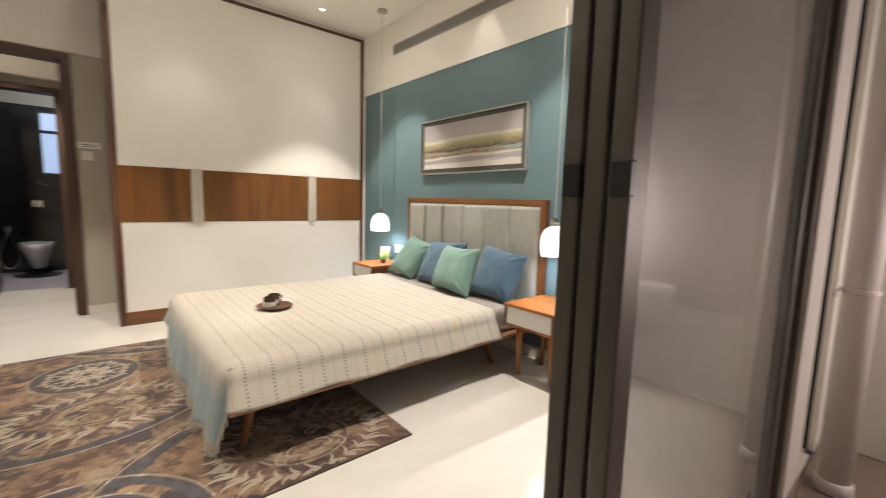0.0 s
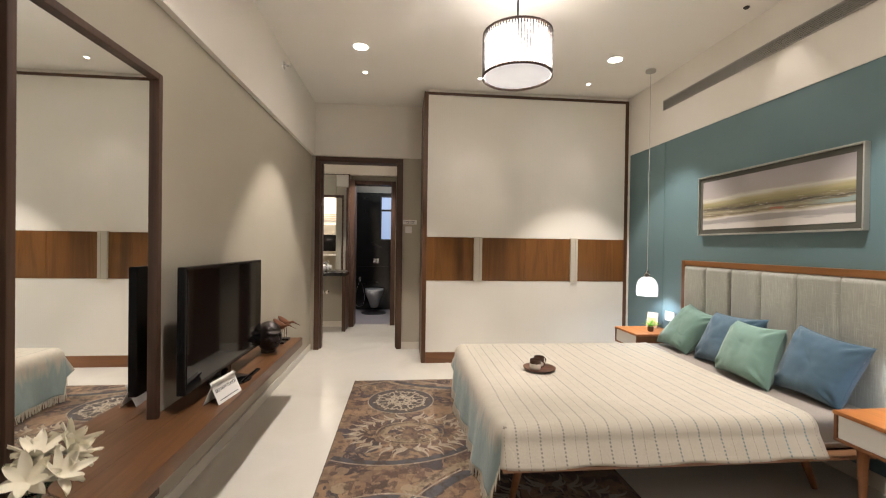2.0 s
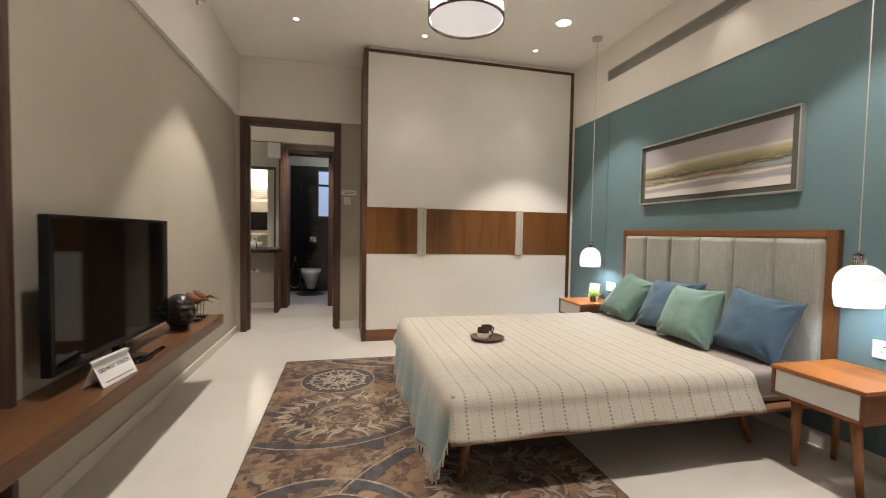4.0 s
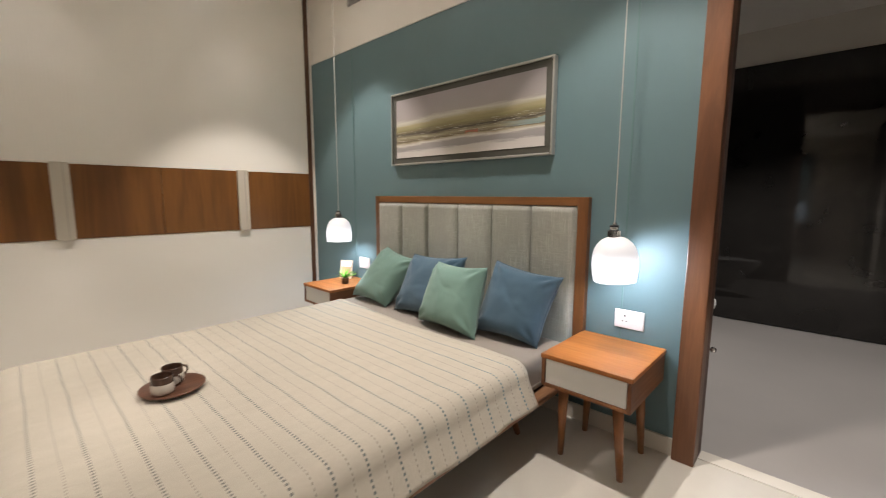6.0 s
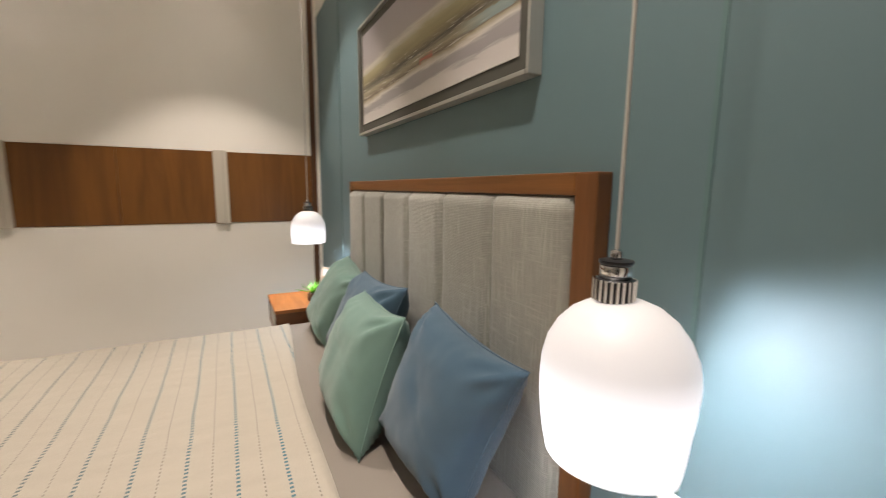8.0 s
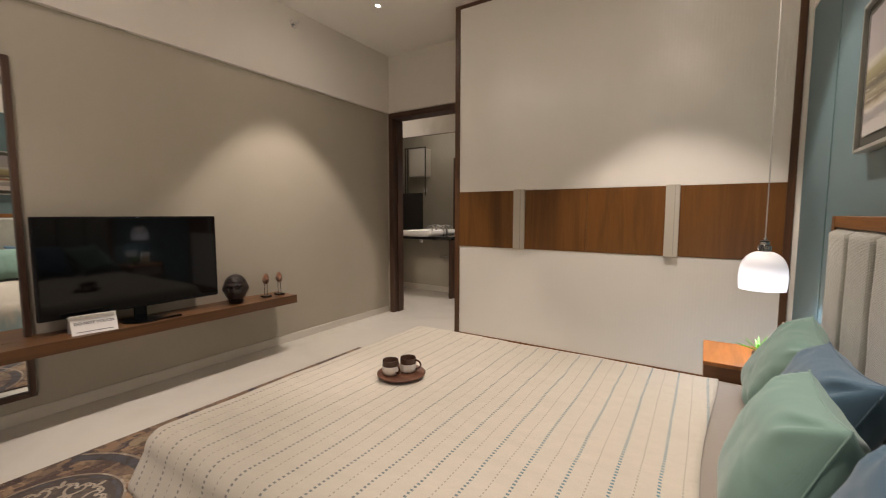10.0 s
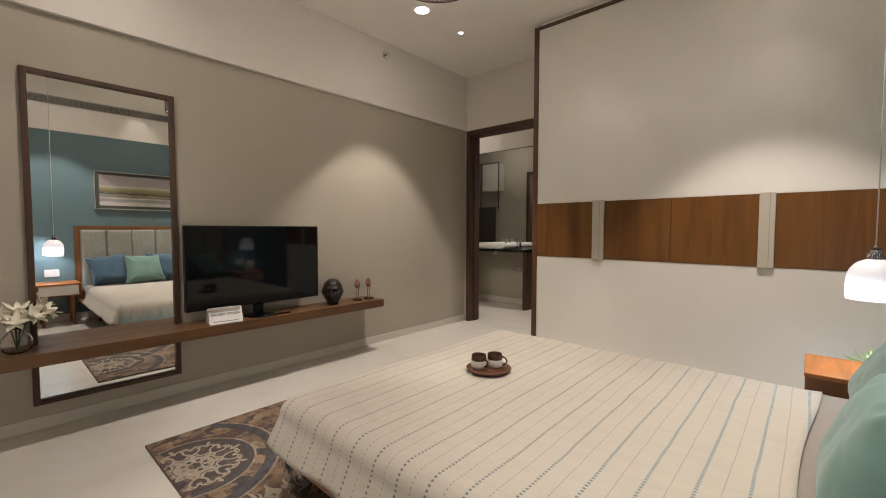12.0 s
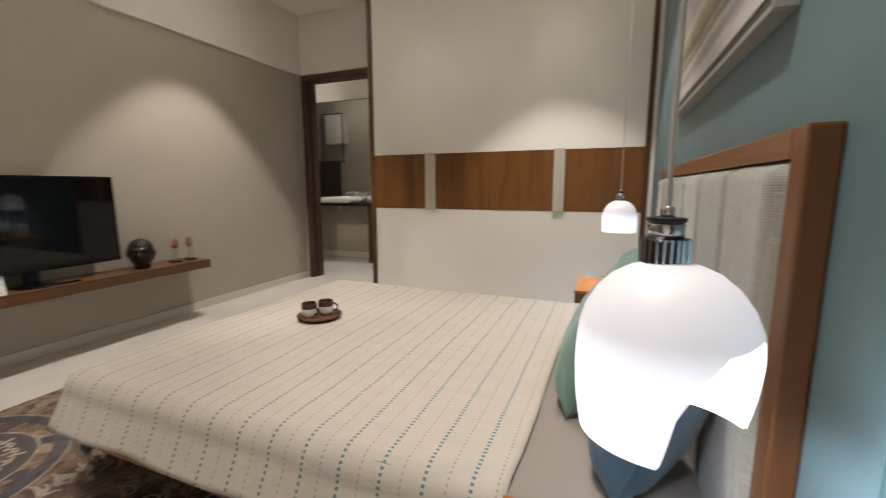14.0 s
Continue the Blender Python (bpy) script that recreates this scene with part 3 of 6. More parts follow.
# ---------------------------------------------------------------- sliding balcony door
def sliding_panel(x0, x1, y, name, glazed=True):
    ob = thing(name, ((x0 + x1) / 2, y, 0.03), "bronze aluminium sliding glass panel pushed open" if glazed else "bronze aluminium sliding mesh panel pushed open", "sliding door", "balcony door panels")
    part("stile", box(x0, x0 + 0.055, y - 0.016, y + 0.016, 0.03, 2.39, 0.004), ALU, ob)
    part("stile", box(x1 - 0.055, x1, y - 0.016, y + 0.016, 0.03, 2.39, 0.004), ALU, ob)
    part("rail", box(x0 + 0.055, x1 - 0.055, y - 0.014, y + 0.014, 2.33, 2.39, 0.003), ALU, ob)
    part("rail", box(x0 + 0.055, x1 - 0.055, y - 0.014, y + 0.014, 0.03, 0.09, 0.003), ALU, ob)
    p = part("pane", box(x0 + 0.05, x1 - 0.05, y - 0.003, y + 0.003, 0.085, 2.335), DUSTY_HAZE, ob, "dusty clear glass pane with painted haze")
    p.visible_shadow = False
    if y != 0.349:
        part("lock", box(x0 - 0.005, x0 + 0.012, y - 0.018, y + 0.012, 1.184, 1.236, 0.003), BLACK, ob, "black lock plate")
    return ob


for yy in (0.388, 0.349, 0.310):
    sliding_panel(0.378, 1.64, yy, "sliding_door")
fr = thing("door_5", (0.40, 0.35, 0), "bronze aluminium track frame of the balcony door", "door frame", kind="structure")
part("track", box(-0.86, 1.66, 0.274, 0.428, -0.002, 0.022, 0.003), ALU, fr)
part("track", box(-0.86, 1.66, 0.274, 0.428, 2.395, 2.42, 0.003), ALU, fr)
part("jamb", box(-0.86, -0.83, 0.274, 0.428, 0.022, 2.395, 0.003), ALU, fr)
part("jamb", box(1.643, 1.66, 0.274, 0.428, 0.022, 2.395, 0.003), ALU, fr)

# balcony corner: drain pipe and a dark vent below it
PX, PY = 2.15, 0.172
pp = thing("drain_pipe", (PX, PY, 0), "white painted drain pipe clamped in the balcony corner", "pipe")
part("pipe", rod((PX, PY, -0.004), (PX, PY, 2.75), 0.054, sides=28), PIPE, pp, smooth=True)
part("clamp", turned([(0.0545, -0.010), (0.060, -0.008), (0.060, 0.008), (0.0545, 0.010)], (PX, PY, 0.86), 28), PIPE, pp)
part("bracket", box(PX - 0.20, PX + 0.34, PY + 0.050, PY + 0.064, 0.852, 0.866, 0.002), PIPE, pp)
part("collar", turned([(0.0545, 0), (0.064, 0.003), (0.064, 0.05), (0.0545, 0.056)], (PX, PY, -0.004), 28), PIPE, pp, smooth=True)
for hz in (1.10, 1.25, 0.33):
    cl = thing("pipe_clip", (2.09, 0.392, hz), "small black clip on the recess wall", "clip", "clips behind the pipe")
    part("body", box(2.06, 2.12, 0.362, 0.392, hz - 0.012, hz + 0.012, 0.003), BLACK, cl)

# ---------------------------------------------------------------- wardrobe
def ribbed(x0, x1, y, z0, z1, pitch=0.02, depth=0.0004):
    """A board with fine upright flutes on its front."""
    bm = bmesh.new()
    count = max(4, int((x1 - x0) / pitch) * 4)
    xs = [x0 + (x1 - x0) * k / count for k in range(count + 1)]
    cols = []
    for k, x in enumerate(xs):
        f = y + depth * (0.5 + 0.5 * math.cos(2 * math.pi * k / 4))
        cols.append((bm.verts.new((x, f, z0)), bm.verts.new((x, f, z1))))
    for a, b in zip(cols, cols[1:]):
        bm.faces.new((a[0], b[0], b[1], a[1]))
    bk = [bm.verts.new(p) for p in ((x0, y + 0.018, z0), (x1, y + 0.018, z0), (x1, y + 0.018, z1), (x0, y + 0.018, z1))]
    bm.faces.new(bk)
    bm.faces.new((cols[0][0], cols[0][1], bk[3], bk[0])), bm.faces.new((cols[-1][0], cols[-1][1], bk[2], bk[1]))
    bm.faces.new([c[1] for c in cols] + [bk[2], bk[3]]), bm.faces.new([c[0] for c in cols] + [bk[1], bk[0]])
    return bm


w = thing("wardrobe", (1.115, 4.83, 0), "tall white fluted sliding wardrobe with a teak band", "wardrobe")
part("side_panel", box(-0.072, -0.026, 4.497, 5.15, 0.0, 3.012, 0.003), wood("wardrobe_side", (0.070, 0.030, 0.013), (0.15, 0.066, 0.028), 2), w)
part("side_panel", box(2.268, 2.306, 4.497, 5.15, 0.0, 3.012, 0.003), WALNUT, w)
part("top_rail", box(-0.026, 2.268, 4.497, 5.15, 2.982, 3.012, 0.003), wood("rail_walnut", (0.060, 0.024, 0.010), (0.12, 0.052, 0.022), 0), w)
part("plinth", box(-0.026, 2.268, 4.499, 5.15, 0.0, 0.12, 0.003), wood("plinth_teak", (0.115, 0.046, 0.016), (0.23, 0.098, 0.036), 0), w)
part("carcass", box(-0.025, 2.267, 4.535, 5.148, 0.121, 2.981), LAMINATE, w)
for x0, x1 in ((-0.026, 2.268),):
    part("upper_door", ribbed(x0, x1, 4.507, 1.406, 2.982), LAMINATE, w, "white fluted upper shutter")
    part("lower_door", ribbed(x0, x1, 4.507, 0.12, 0.918), LAMINATE, w, "white fluted lower shutter")
for x0, x1 in ((-0.026, 0.503), (0.598, 1.0945), (1.0965, 1.622), (1.708, 2.268)):
    part("band_board", box(x0, x1, 4.503, 4.53, 0.920, 1.404, 0.0015), BAND_WOOD, w, "glossy teak veneer band")
for x0, x1 in ((0.503, 0.598), (1.622, 1.708)):
    h = part("handle", box(x0, x1, 4.482, 4.53, 0.915, 1.412, 0.004), HANDLE, w, "beige pull profile")
    part("groove", box((x0 + x1) / 2 + 0.012, (x0 + x1) / 2 + 0.016, 4.4805, 4.4825, 0.918, 1.409), mat("handle_shadow_gap", (0.36, 0.33, 0.27), 0.5), h)
solid("trim_wardrobe_filler", box(2.308, XE, 4.505, 4.56, 0.0, CEIL), WALL_WHITE, "white filler strip beside the wardrobe", "trim", "structure")
solid("trim_wardrobe_top", box(-0.02, 2.306, 4.53, 5.15, 3.0135, CEIL), WALL_WHITE, "white filler over the wardrobe", "trim", "structure")

# switch plate and key tag beside the door
sp = thing("switch_plate", (-0.215, YN, 1.50), "small white switch plate under a paper label", "switch")
part("plate", box(-0.262, -0.180, YN - 0.010, YN, 1.462, 1.545, 0.003), PLATE, sp)
part("rocker", box(-0.238, -0.204, YN - 0.014, YN - 0.0095, 1.480, 1.527, 0.002), PLATE, sp)
tg = thing("wall_label", (-0.205, YN, 1.60), "narrow white printed label stuck on the wall", "label")
part("card", box(-0.290, -0.118, YN - 0.003, YN, 1.572, 1.628, 0.001), PLASTIC_SIGN, tg)
for k, (a, b) in enumerate(((-0.275, -0.135), (-0.26, -0.15))):
    part("print_line", box(a, b, YN - 0.0038, YN - 0.003, 1.604 - 0.018 * k, 1.610 - 0.018 * k), INK, tg)


# ---------------------------------------------------------------- bed
BX0, BX1, BY0, BY1, BTOP = 0.185, 2.282, 1.868, 3.575, 0.438
bed = thing("bed", (1.22, 2.70, 0), "low teak platform bed with a tall channelled headboard", "bed")
part("side_rail", box(BX0 + 0.03, 2.25, BY0 - 0.050, BY0 + 0.028, 0.246, 0.263, 0.005), BED_WOOD, bed)
part("side_rail", box(BX0 + 0.03, 2.25, BY1 - 0.028, BY1 + 0.050, 0.246, 0.263, 0.005), BED_WOOD, bed)
part("foot_rail", box(BX0 + 0.01, BX0 + 0.05, BY0 - 0.050, BY1 + 0.050, 0.2455, 0.2635, 0.005), wood("foot_teak", (0.22, 0.105, 0.048), (0.36, 0.19, 0.095), 1), bed)
# Deck takes the dark frame wood so the shade under the bed reads deeper.
part("slat_deck", box(BX0 + 0.05, 2.24, BY0 + 0.028, BY1 - 0.028, 0.246, 0.262), FRAME_WOOD, bed, "underside boards darkened to deepen the shade")
for lx in (0.33, 1.95):
    for ly, s in ((2.04, -1), (3.40, 1)):
        part("leg", rod((lx + (0.03 if lx < 1 else 0), ly - 0.02 * s, 0.235), (lx - (0.045 if lx < 1 else -0.04), ly + 0.05 * s, 0.012 if lx < 0.9 else 0.0), 0.026, 0.015, 16), LEG_WOOD, bed, smooth=True)
hb = part("headboard", box(2.292, 2.331, 1.82, 3.54, 0.20, 0.36, 0.004), HEAD_WOOD, bed)
part("frame_post", box(2.293, 2.334, 1.808, 1.864, 0.24, 1.204, 0.004), HEAD_WOOD, hb)
part("frame_post", box(2.293, 2.334, 3.486, 3.534, 0.24, 1.204, 0.004), HEAD_WOOD, hb)
part("top_rail", box(2.293, 2.334, 1.864, 3.486, 1.158, 1.204, 0.004), wood("head_rail", (0.13, 0.052, 0.013), (0.25, 0.104, 0.028), 1), hb)
edges = [1.867 + k * (3.485 - 1.867) / 6 for k in range(7)]
for a, b in zip(edges, edges[1:]):
    def channel(u, v, a=a, b=b):
        e = min(1.0, (1 - abs(2 * u - 1)) / 0.22)
        f = min(1.0, (1 - abs(2 * v - 1)) / 0.05)
        puff = 0.030 * math.sin(e * math.pi / 2) ** 0.6 * math.sin(f * math.pi / 2) ** 0.6 + 0.0025 * n3(u * 2 + a * 9, v * 5)
        return (2.303 - puff, a + 0.0015 + u * (b - a - 0.003), 0.36 + v * 0.796)
    bm = patch(channel, 22, 46)
    part("channel_pad", bm, UPHOLSTERY, hb, "grey slub fabric channel", True)
part("pad_back", box(2.306, 2.327, 1.868, 3.484, 0.36, 1.157), UPHOLSTERY, hb)


def slab(x0, x1, y0, y1, z0, z1, r):
    return box(x0, x1, y0, y1, z0, z1, r, 5)


mt = thing("mattress", (1.22, 2.72, 0.262), "mattress in a taupe fitted sheet", "mattress")
bm = slab(BX0 + 0.02, BX1, BY0 + 0.02, BY1 - 0.02, 0.262, BTOP - 0.004, 0.035)
bmesh.ops.subdivide_edges(bm, edges=[e for e in bm.edges if e.calc_length() > 0.5], cuts=30, use_grid_fill=True)
for v in bm.verts:
    if v.co.z > BTOP - 0.006 and v.co.x > 1.7:
        v.co.z += 0.004 * n3(v.co.x * 6, v.co.y * 5) + 0.002 * n3(v.co.x * 16, v.co.y * 9)
part("sheet", bm, SHEET, mt, smooth=True)
part("piping", tube(((0.30, BY0 + 0.0195, 0.30), (1.2, BY0 + 0.0195, 0.30), (BX1 - 0.04, BY0 + 0.0195, 0.30)), 0.004, 8), SHEET, mt)


# woven throw over the bed, its dyed end hanging at the foot
def throw_material():
    m, n, l, p = nodes_of("woven_throw")
    tc = n.new("ShaderNodeTexCoord")
    sep = n.new("ShaderNodeSeparateXYZ")
    wob = node(n, "ShaderNodeTexNoise", Scale=3.5, Detail=2.0)
    l.new(tc.outputs["Object"], wob.inputs["Vector"])
    l.new(tc.outputs["Object"], sep.inputs[0])
    at = n.new("ShaderNodeAttribute")
    at.attribute_name = "cloth_along"
    x = maths(n, l, "ADD", sep.outputs[0], maths(n, l, "MULTIPLY", maths(n, l, "SUBTRACT", wob.outputs["Fac"], 0.5), 0.012))
    dash = maths(n, l, "GREATER_THAN", maths(n, l, "FRACT", maths(n, l, "MULTIPLY", at.outputs["Fac"], 64.0)), 0.50)
    thick = maths(n, l, "LESS_THAN", maths(n, l, "ABSOLUTE", maths(n, l, "SUBTRACT", maths(n, l, "FRACT", maths(n, l, "DIVIDE", x, 0.1165)), 0.5)), 0.040)
    thin = maths(n, l, "LESS_THAN", maths(n, l, "ABSOLUTE", maths(n, l, "SUBTRACT", maths(n, l, "FRACT", maths(n, l, "ADD", maths(n, l, "DIVIDE", x, 0.1165), 0.5)), 0.5)), 0.018)
    foot = n.new("ShaderNodeAttribute")
    foot.attribute_name = "dye"
    nz = node(n, "ShaderNodeTexNoise", Scale=7.0, Detail=5.0)
    st = n.new("ShaderNodeMapping")
    st.inputs["Scale"].default_value = (1, 3.2, 0.7)
    l.new(tc.outputs["Object"], st.inputs["Vector"]), l.new(st.outputs[0], nz.inputs["Vector"])
    fine = node(n, "ShaderNodeTexNoise", Scale=520.0, Detail=2.0)
    l.new(tc.outputs["Object"], fine.inputs["Vector"])
    base = mixed(n, l, nz.outputs["Fac"], (0.465, 0.425, 0.345), (0.57, 0.52, 0.43))
    # thread colour runs from grey at the foot to turquoise at the pillows
    hue = ramp(n, l, maths(n, l, "DIVIDE", maths(n, l, "ADD", sep.outputs[0], 0.9), 1.8), ((0.25, (0.065, 0.070, 0.072)), (0.55, (0.055, 0.10, 0.12)), (0.95, (0.045, 0.185, 0.245))))
    on = maths(n, l, "MULTIPLY", dash, maths(n, l, "SUBTRACT", 1.0, maths(n, l, "GREATER_THAN", foot.outputs["Fac"], 0.02)))
    c = mixed(n, l, maths(n, l, "MULTIPLY", maths(n, l, "MULTIPLY", thick, on), maths(n, l, "MULTIPLY_ADD", sep.outputs[0], 0.20, 0.84)), base, hue)
    c = mixed(n, l, maths(n, l, "MULTIPLY", maths(n, l, "MULTIPLY", thin, on), 0.75), c, (0.20, 0.18, 0.15))
    dye = maths(n, l, "ADD", foot.outputs["Fac"], maths(n, l, "MULTIPLY", maths(n, l, "SUBTRACT", nz.outputs["Fac"], 0.5), 0.9))
    teal = mixed(n, l, nz.outputs["Fac"], (0.18, 0.275, 0.28), (0.30, 0.39, 0.385))
    c = mixed(n, l, maths(n, l, "MULTIPLY", ramp(n, l, dye, ((0.25, 0.0), (0.55, 1.0))), maths(n, l, "GREATER_THAN", foot.outputs["Fac"], 0.001)), c, teal)
    c = mixed(n, l, maths(n, l, "MULTIPLY", fine.outputs["Fac"], 0.22), c, (0.40, 0.36, 0.29))
    l.new(c, p.inputs["Base Color"])
    p.inputs["Roughness"].default_value, p.inputs["Sheen Weight"].default_value = 0.92, 0.2
    crumple = node(n, "ShaderNodeTexNoise", Scale=26.0, Detail=5.0, Roughness=0.6, Distortion=0.8)
    l.new(tc.outputs["Object"], crumple.inputs["Vector"])
    b = node(n, "ShaderNodeBump", Strength=0.55, Distance=0.003)
    hh = maths(n, l, "ADD", fine.outputs["Fac"], maths(n, l, "MULTIPLY", maths(n, l, "ADD", thick, thin), 0.6))
    hh = maths(n, l, "ADD", hh, maths(n, l, "MULTIPLY", crumple.outputs["Fac"], 2.2))
    l.new(hh, b.inputs["Height"]), l.new(b.outputs["Normal"], p.inputs["Normal"])
    return m


def build_throw():
    r, z = 0.075, BTOP + 0.006
    x0, x1, y0, y1 = BX0 + r - 0.008, 1.858, BY0 + r - 0.003, BY1 - r + 0.008
    nx, ny = 64, 56
    bm = bmesh.new()
    dye, along = bm.verts.layers.float.new("dye"), bm.verts.layers.float.new("cloth_along")

    def vert(p, d, a):
        v = bm.verts.new(p)
        v[dye], v[along] = d, a
        return v

    def top(i, j):
        u, v = i / nx, j / ny
        x, y = x0 + u * (x1 - x0), y0 + v * (y1 - y0)
        x += u ** 3 * (0.075 * v + 0.012 * math.sin(7 * v + 1))
        zz = z + 0.003 * n3(x * 3, y * 3) + 0.0022 * n3(x * 11, y * 7) + 0.004 * max(0, u - 0.97) / 0.03
        return vert((x, y, zz), 0.0, y)

    g = [[top(i, j) for j in range(ny + 1)] for i in range(nx + 1)]
    for i in range(nx):
        for j in range(ny):
            bm.faces.new((g[i][j], g[i + 1][j], g[i + 1][j + 1], g[i][j + 1]))
    # the border walked from the head on the near side, round the foot, to the head on the far side
    border = [(g[i][0], Vector((0, -1, 0)), 0.225 + 0.005 * math.sin(i * 0.31), 0.0) for i in range(nx, 0, -1)]
    for k in range(9):
        a = -math.pi / 2 - math.pi / 2 * k / 8
        t = k / 8
        border.append((g[0][0], Vector((math.cos(a), math.sin(a), 0)), 0.225 + 0.210 * max(0, t - 0.45) / 0.55, 0.0 if t < 0.5 else 1.0))
    border += [(g[0][j], Vector((-1, 0, 0)), 0.415 + 0.008 * math.sin(j * 0.7), 1.0) for j in range(1, ny)]
    for k in range(9):
        a = math.pi - math.pi / 2 * k / 8
        t = k / 8
        border.append((g[0][ny], Vector((math.cos(a), math.sin(a), 0)), 0.225 + 0.210 * max(0, 0.55 - t) / 0.55, 1.0 if t < 0.5 else 0.0))
    border += [(g[i][ny], Vector((0, 1, 0)), 0.225, 0.0) for i in range(1, nx + 1)]
    steps = 15
    cols = []
    for q, (v, out, drop, foot) in enumerate(border):
        col = [v]
        arc = r * math.pi / 2
        for s in range(1, steps + 1):
            d = drop * s / steps
            if d < arc:
                o, h = r * math.sin(d / r), r * (1 - math.cos(d / r))
            else:
                e = d - arc
                wave = math.sin(q * 0.62) * 0.5 + math.sin(q * 0.23 + 1.3) * 0.7
                o = r + e * (0.10 if foot else 0.50) + (0.075 if foot else 0.03) * e * wave
                h = r + e
            p = v.co + out * o - Vector((0, 0, h))
            fd = d / drop if foot else 0.0
            col.append(vert(p, fd, v.co.y + out.y * d))
        cols.append(col)
    for a, b in zip(cols, cols[1:]):
        for s in range(steps):
            f = [a[s], b[s], b[s + 1], a[s + 1]]
            if a[s] is b[s]:
                f = [a[s], b[s + 1], a[s + 1]]
            bm.faces.new(f)
    tips = [c[-1].co.copy() for c, b in zip(cols, border) if b[3]]
    ob = thing("bed_throw", (1.03, 2.72, z), "cream woven throw with dashed stripes and a dyed teal fringed end", "blanket")
    cl = part("cloth", bm, throw_material(), ob, smooth=True)
    sm = cl.modifiers.new("thick", "SOLIDIFY")
    sm.thickness, sm.offset = 0.004, -1.0
    fr = bmesh.new()
    rnd = random.Random(5)
    for a, b in zip(tips, tips[1:]):
        for k in range(3):
            p = a.lerp(b, k / 3 + 0.1)
            q = p + Vector((rnd.uniform(-0.012, 0.006), rnd.uniform(-0.012, 0.012), -min(p.z - 0.013, rnd.uniform(0.035, 0.05))))
            rod(p + Vector((0, 0, 0.012)), q, 0.0028, 0.0035, 5, bm=fr)
    part("fringe", fr, FRINGE, ob, "knotted cream fringe")


build_throw()


def cushion(corners, material, name, label, puff=0.085, seed=0):
    """A scatter cushion given its lower two and upper two corners."""
    bl, br, tl, tr = (Vector(c) for c in corners)
    mid = (bl + br + tl + tr) / 4
    bl, br, tl, tr = (mid + (q - mid) * 1.06 + Vector((0, 0, -0.016)) for q in (bl, br, tl, tr))
    c = (bl + br + tl + tr) / 4
    ex, ey = ((br - bl) + (tr - tl)) / 4, ((tl - bl) + (tr - br)) / 4
    nrm = ex.cross(ey).normalized()
    bm = bmesh.new()
    n = 40
    rows = {}
    for side in (1, -1):
        for i in range(n + 1):
            for j in range(n + 1):
                edge = i in (0, n) or j in (0, n)
                if side == -1 and edge:
                    rows[side, i, j] = rows[1, i, j]
                    continue
                a, b = i / n * 2 - 1, j / n * 2 - 1
                pin = 0.10
                u, v = a * (1 - pin * (1 - b * b) * abs(a) ** 3), b * (1 - pin * (1 - a * a) * abs(b) ** 3)
                q = (a + 1) / 2, (b + 1) / 2
                flat = bl.lerp(br, q[0]).lerp(tl.lerp(tr, q[0]), q[1])
                flat = flat + ex * (u - a) + ey * (v - b)
                h = ((1 - a ** 4) * (1 - b ** 4)) ** 0.52 * (1 - 0.25 * (a * a + b * b) / 2)
                rad = math.hypot(abs(a) - 1, abs(b) - 1)
                fan = math.sin(9 * math.atan2(1.001 - abs(b), 1.001 - abs(a)) + seed * 1.7 + (2 if a > 0 else 0) + (4 if b > 0 else 0))
                wr = 0.009 * n3(a * 1.8 + seed * 3, b * 1.8, side) * h + 0.013 * fan * math.exp(-((rad - 0.32) / 0.24) ** 2) * h ** 0.5
                wr += 0.0022 * n3(a * 5 + seed * 7, b * 5, side) * h ** 0.4
                # pulled folds that run in from the seams, and one soft crease across
                edge_fold = math.exp(-(1 - max(abs(a), abs(b))) / 0.16) * h ** 0.3
                run = b if abs(a) > abs(b) else a
                wr += 0.006 * edge_fold * n3(run * 7 + seed * 5, max(abs(a), abs(b)) * 1.5, side * 3 + seed)
                crease = a * 0.5 + b * 0.8 + 0.35 * n3(a * 1.3 + seed, b * 1.3, 4) - 0.25 + 0.15 * (seed % 3)
                wr -= 0.006 * math.exp(-(crease / 0.055) ** 2) * h * (0.5 + 0.5 * n3(a * 2, b * 2, seed + 9))
                rows[side, i, j] = bm.verts.new(flat + nrm * side * (puff * h + wr))
        for i in range(n):
            for j in range(n):
                f = [rows[side, i, j], rows[side, i + 1, j], rows[side, i + 1, j + 1], rows[side, i, j + 1]]
                bm.faces.new(f)
    ob = thing(name, c, label, "cushion", "cushions on the bed")
    part("cover", bm, material, ob, smooth=True)
    loop = [(i, 0) for i in range(n)] + [(n, j) for j in range(n)] + [(i, n) for i in range(n, 0, -1)] + [(0, j) for j in range(n, 0, -1)]
    pts = []
    for i, j in loop + loop[:1]:
        a, b = i / n * 2 - 1, j / n * 2 - 1
        pin = 0.10
        u, v = a * (1 - pin * (1 - b * b) * abs(a) ** 3), b * (1 - pin * (1 - a * a) * abs(b) ** 3)
        q = (a + 1) / 2, (b + 1) / 2
        pts.append(bl.lerp(br, q[0]).lerp(tl.lerp(tr, q[0]), q[1]) + ex * (u - a) + ey * (v - b))
    part("seam", tube(pts, 0.0022, 6), material, ob, smooth=True)
    return ob


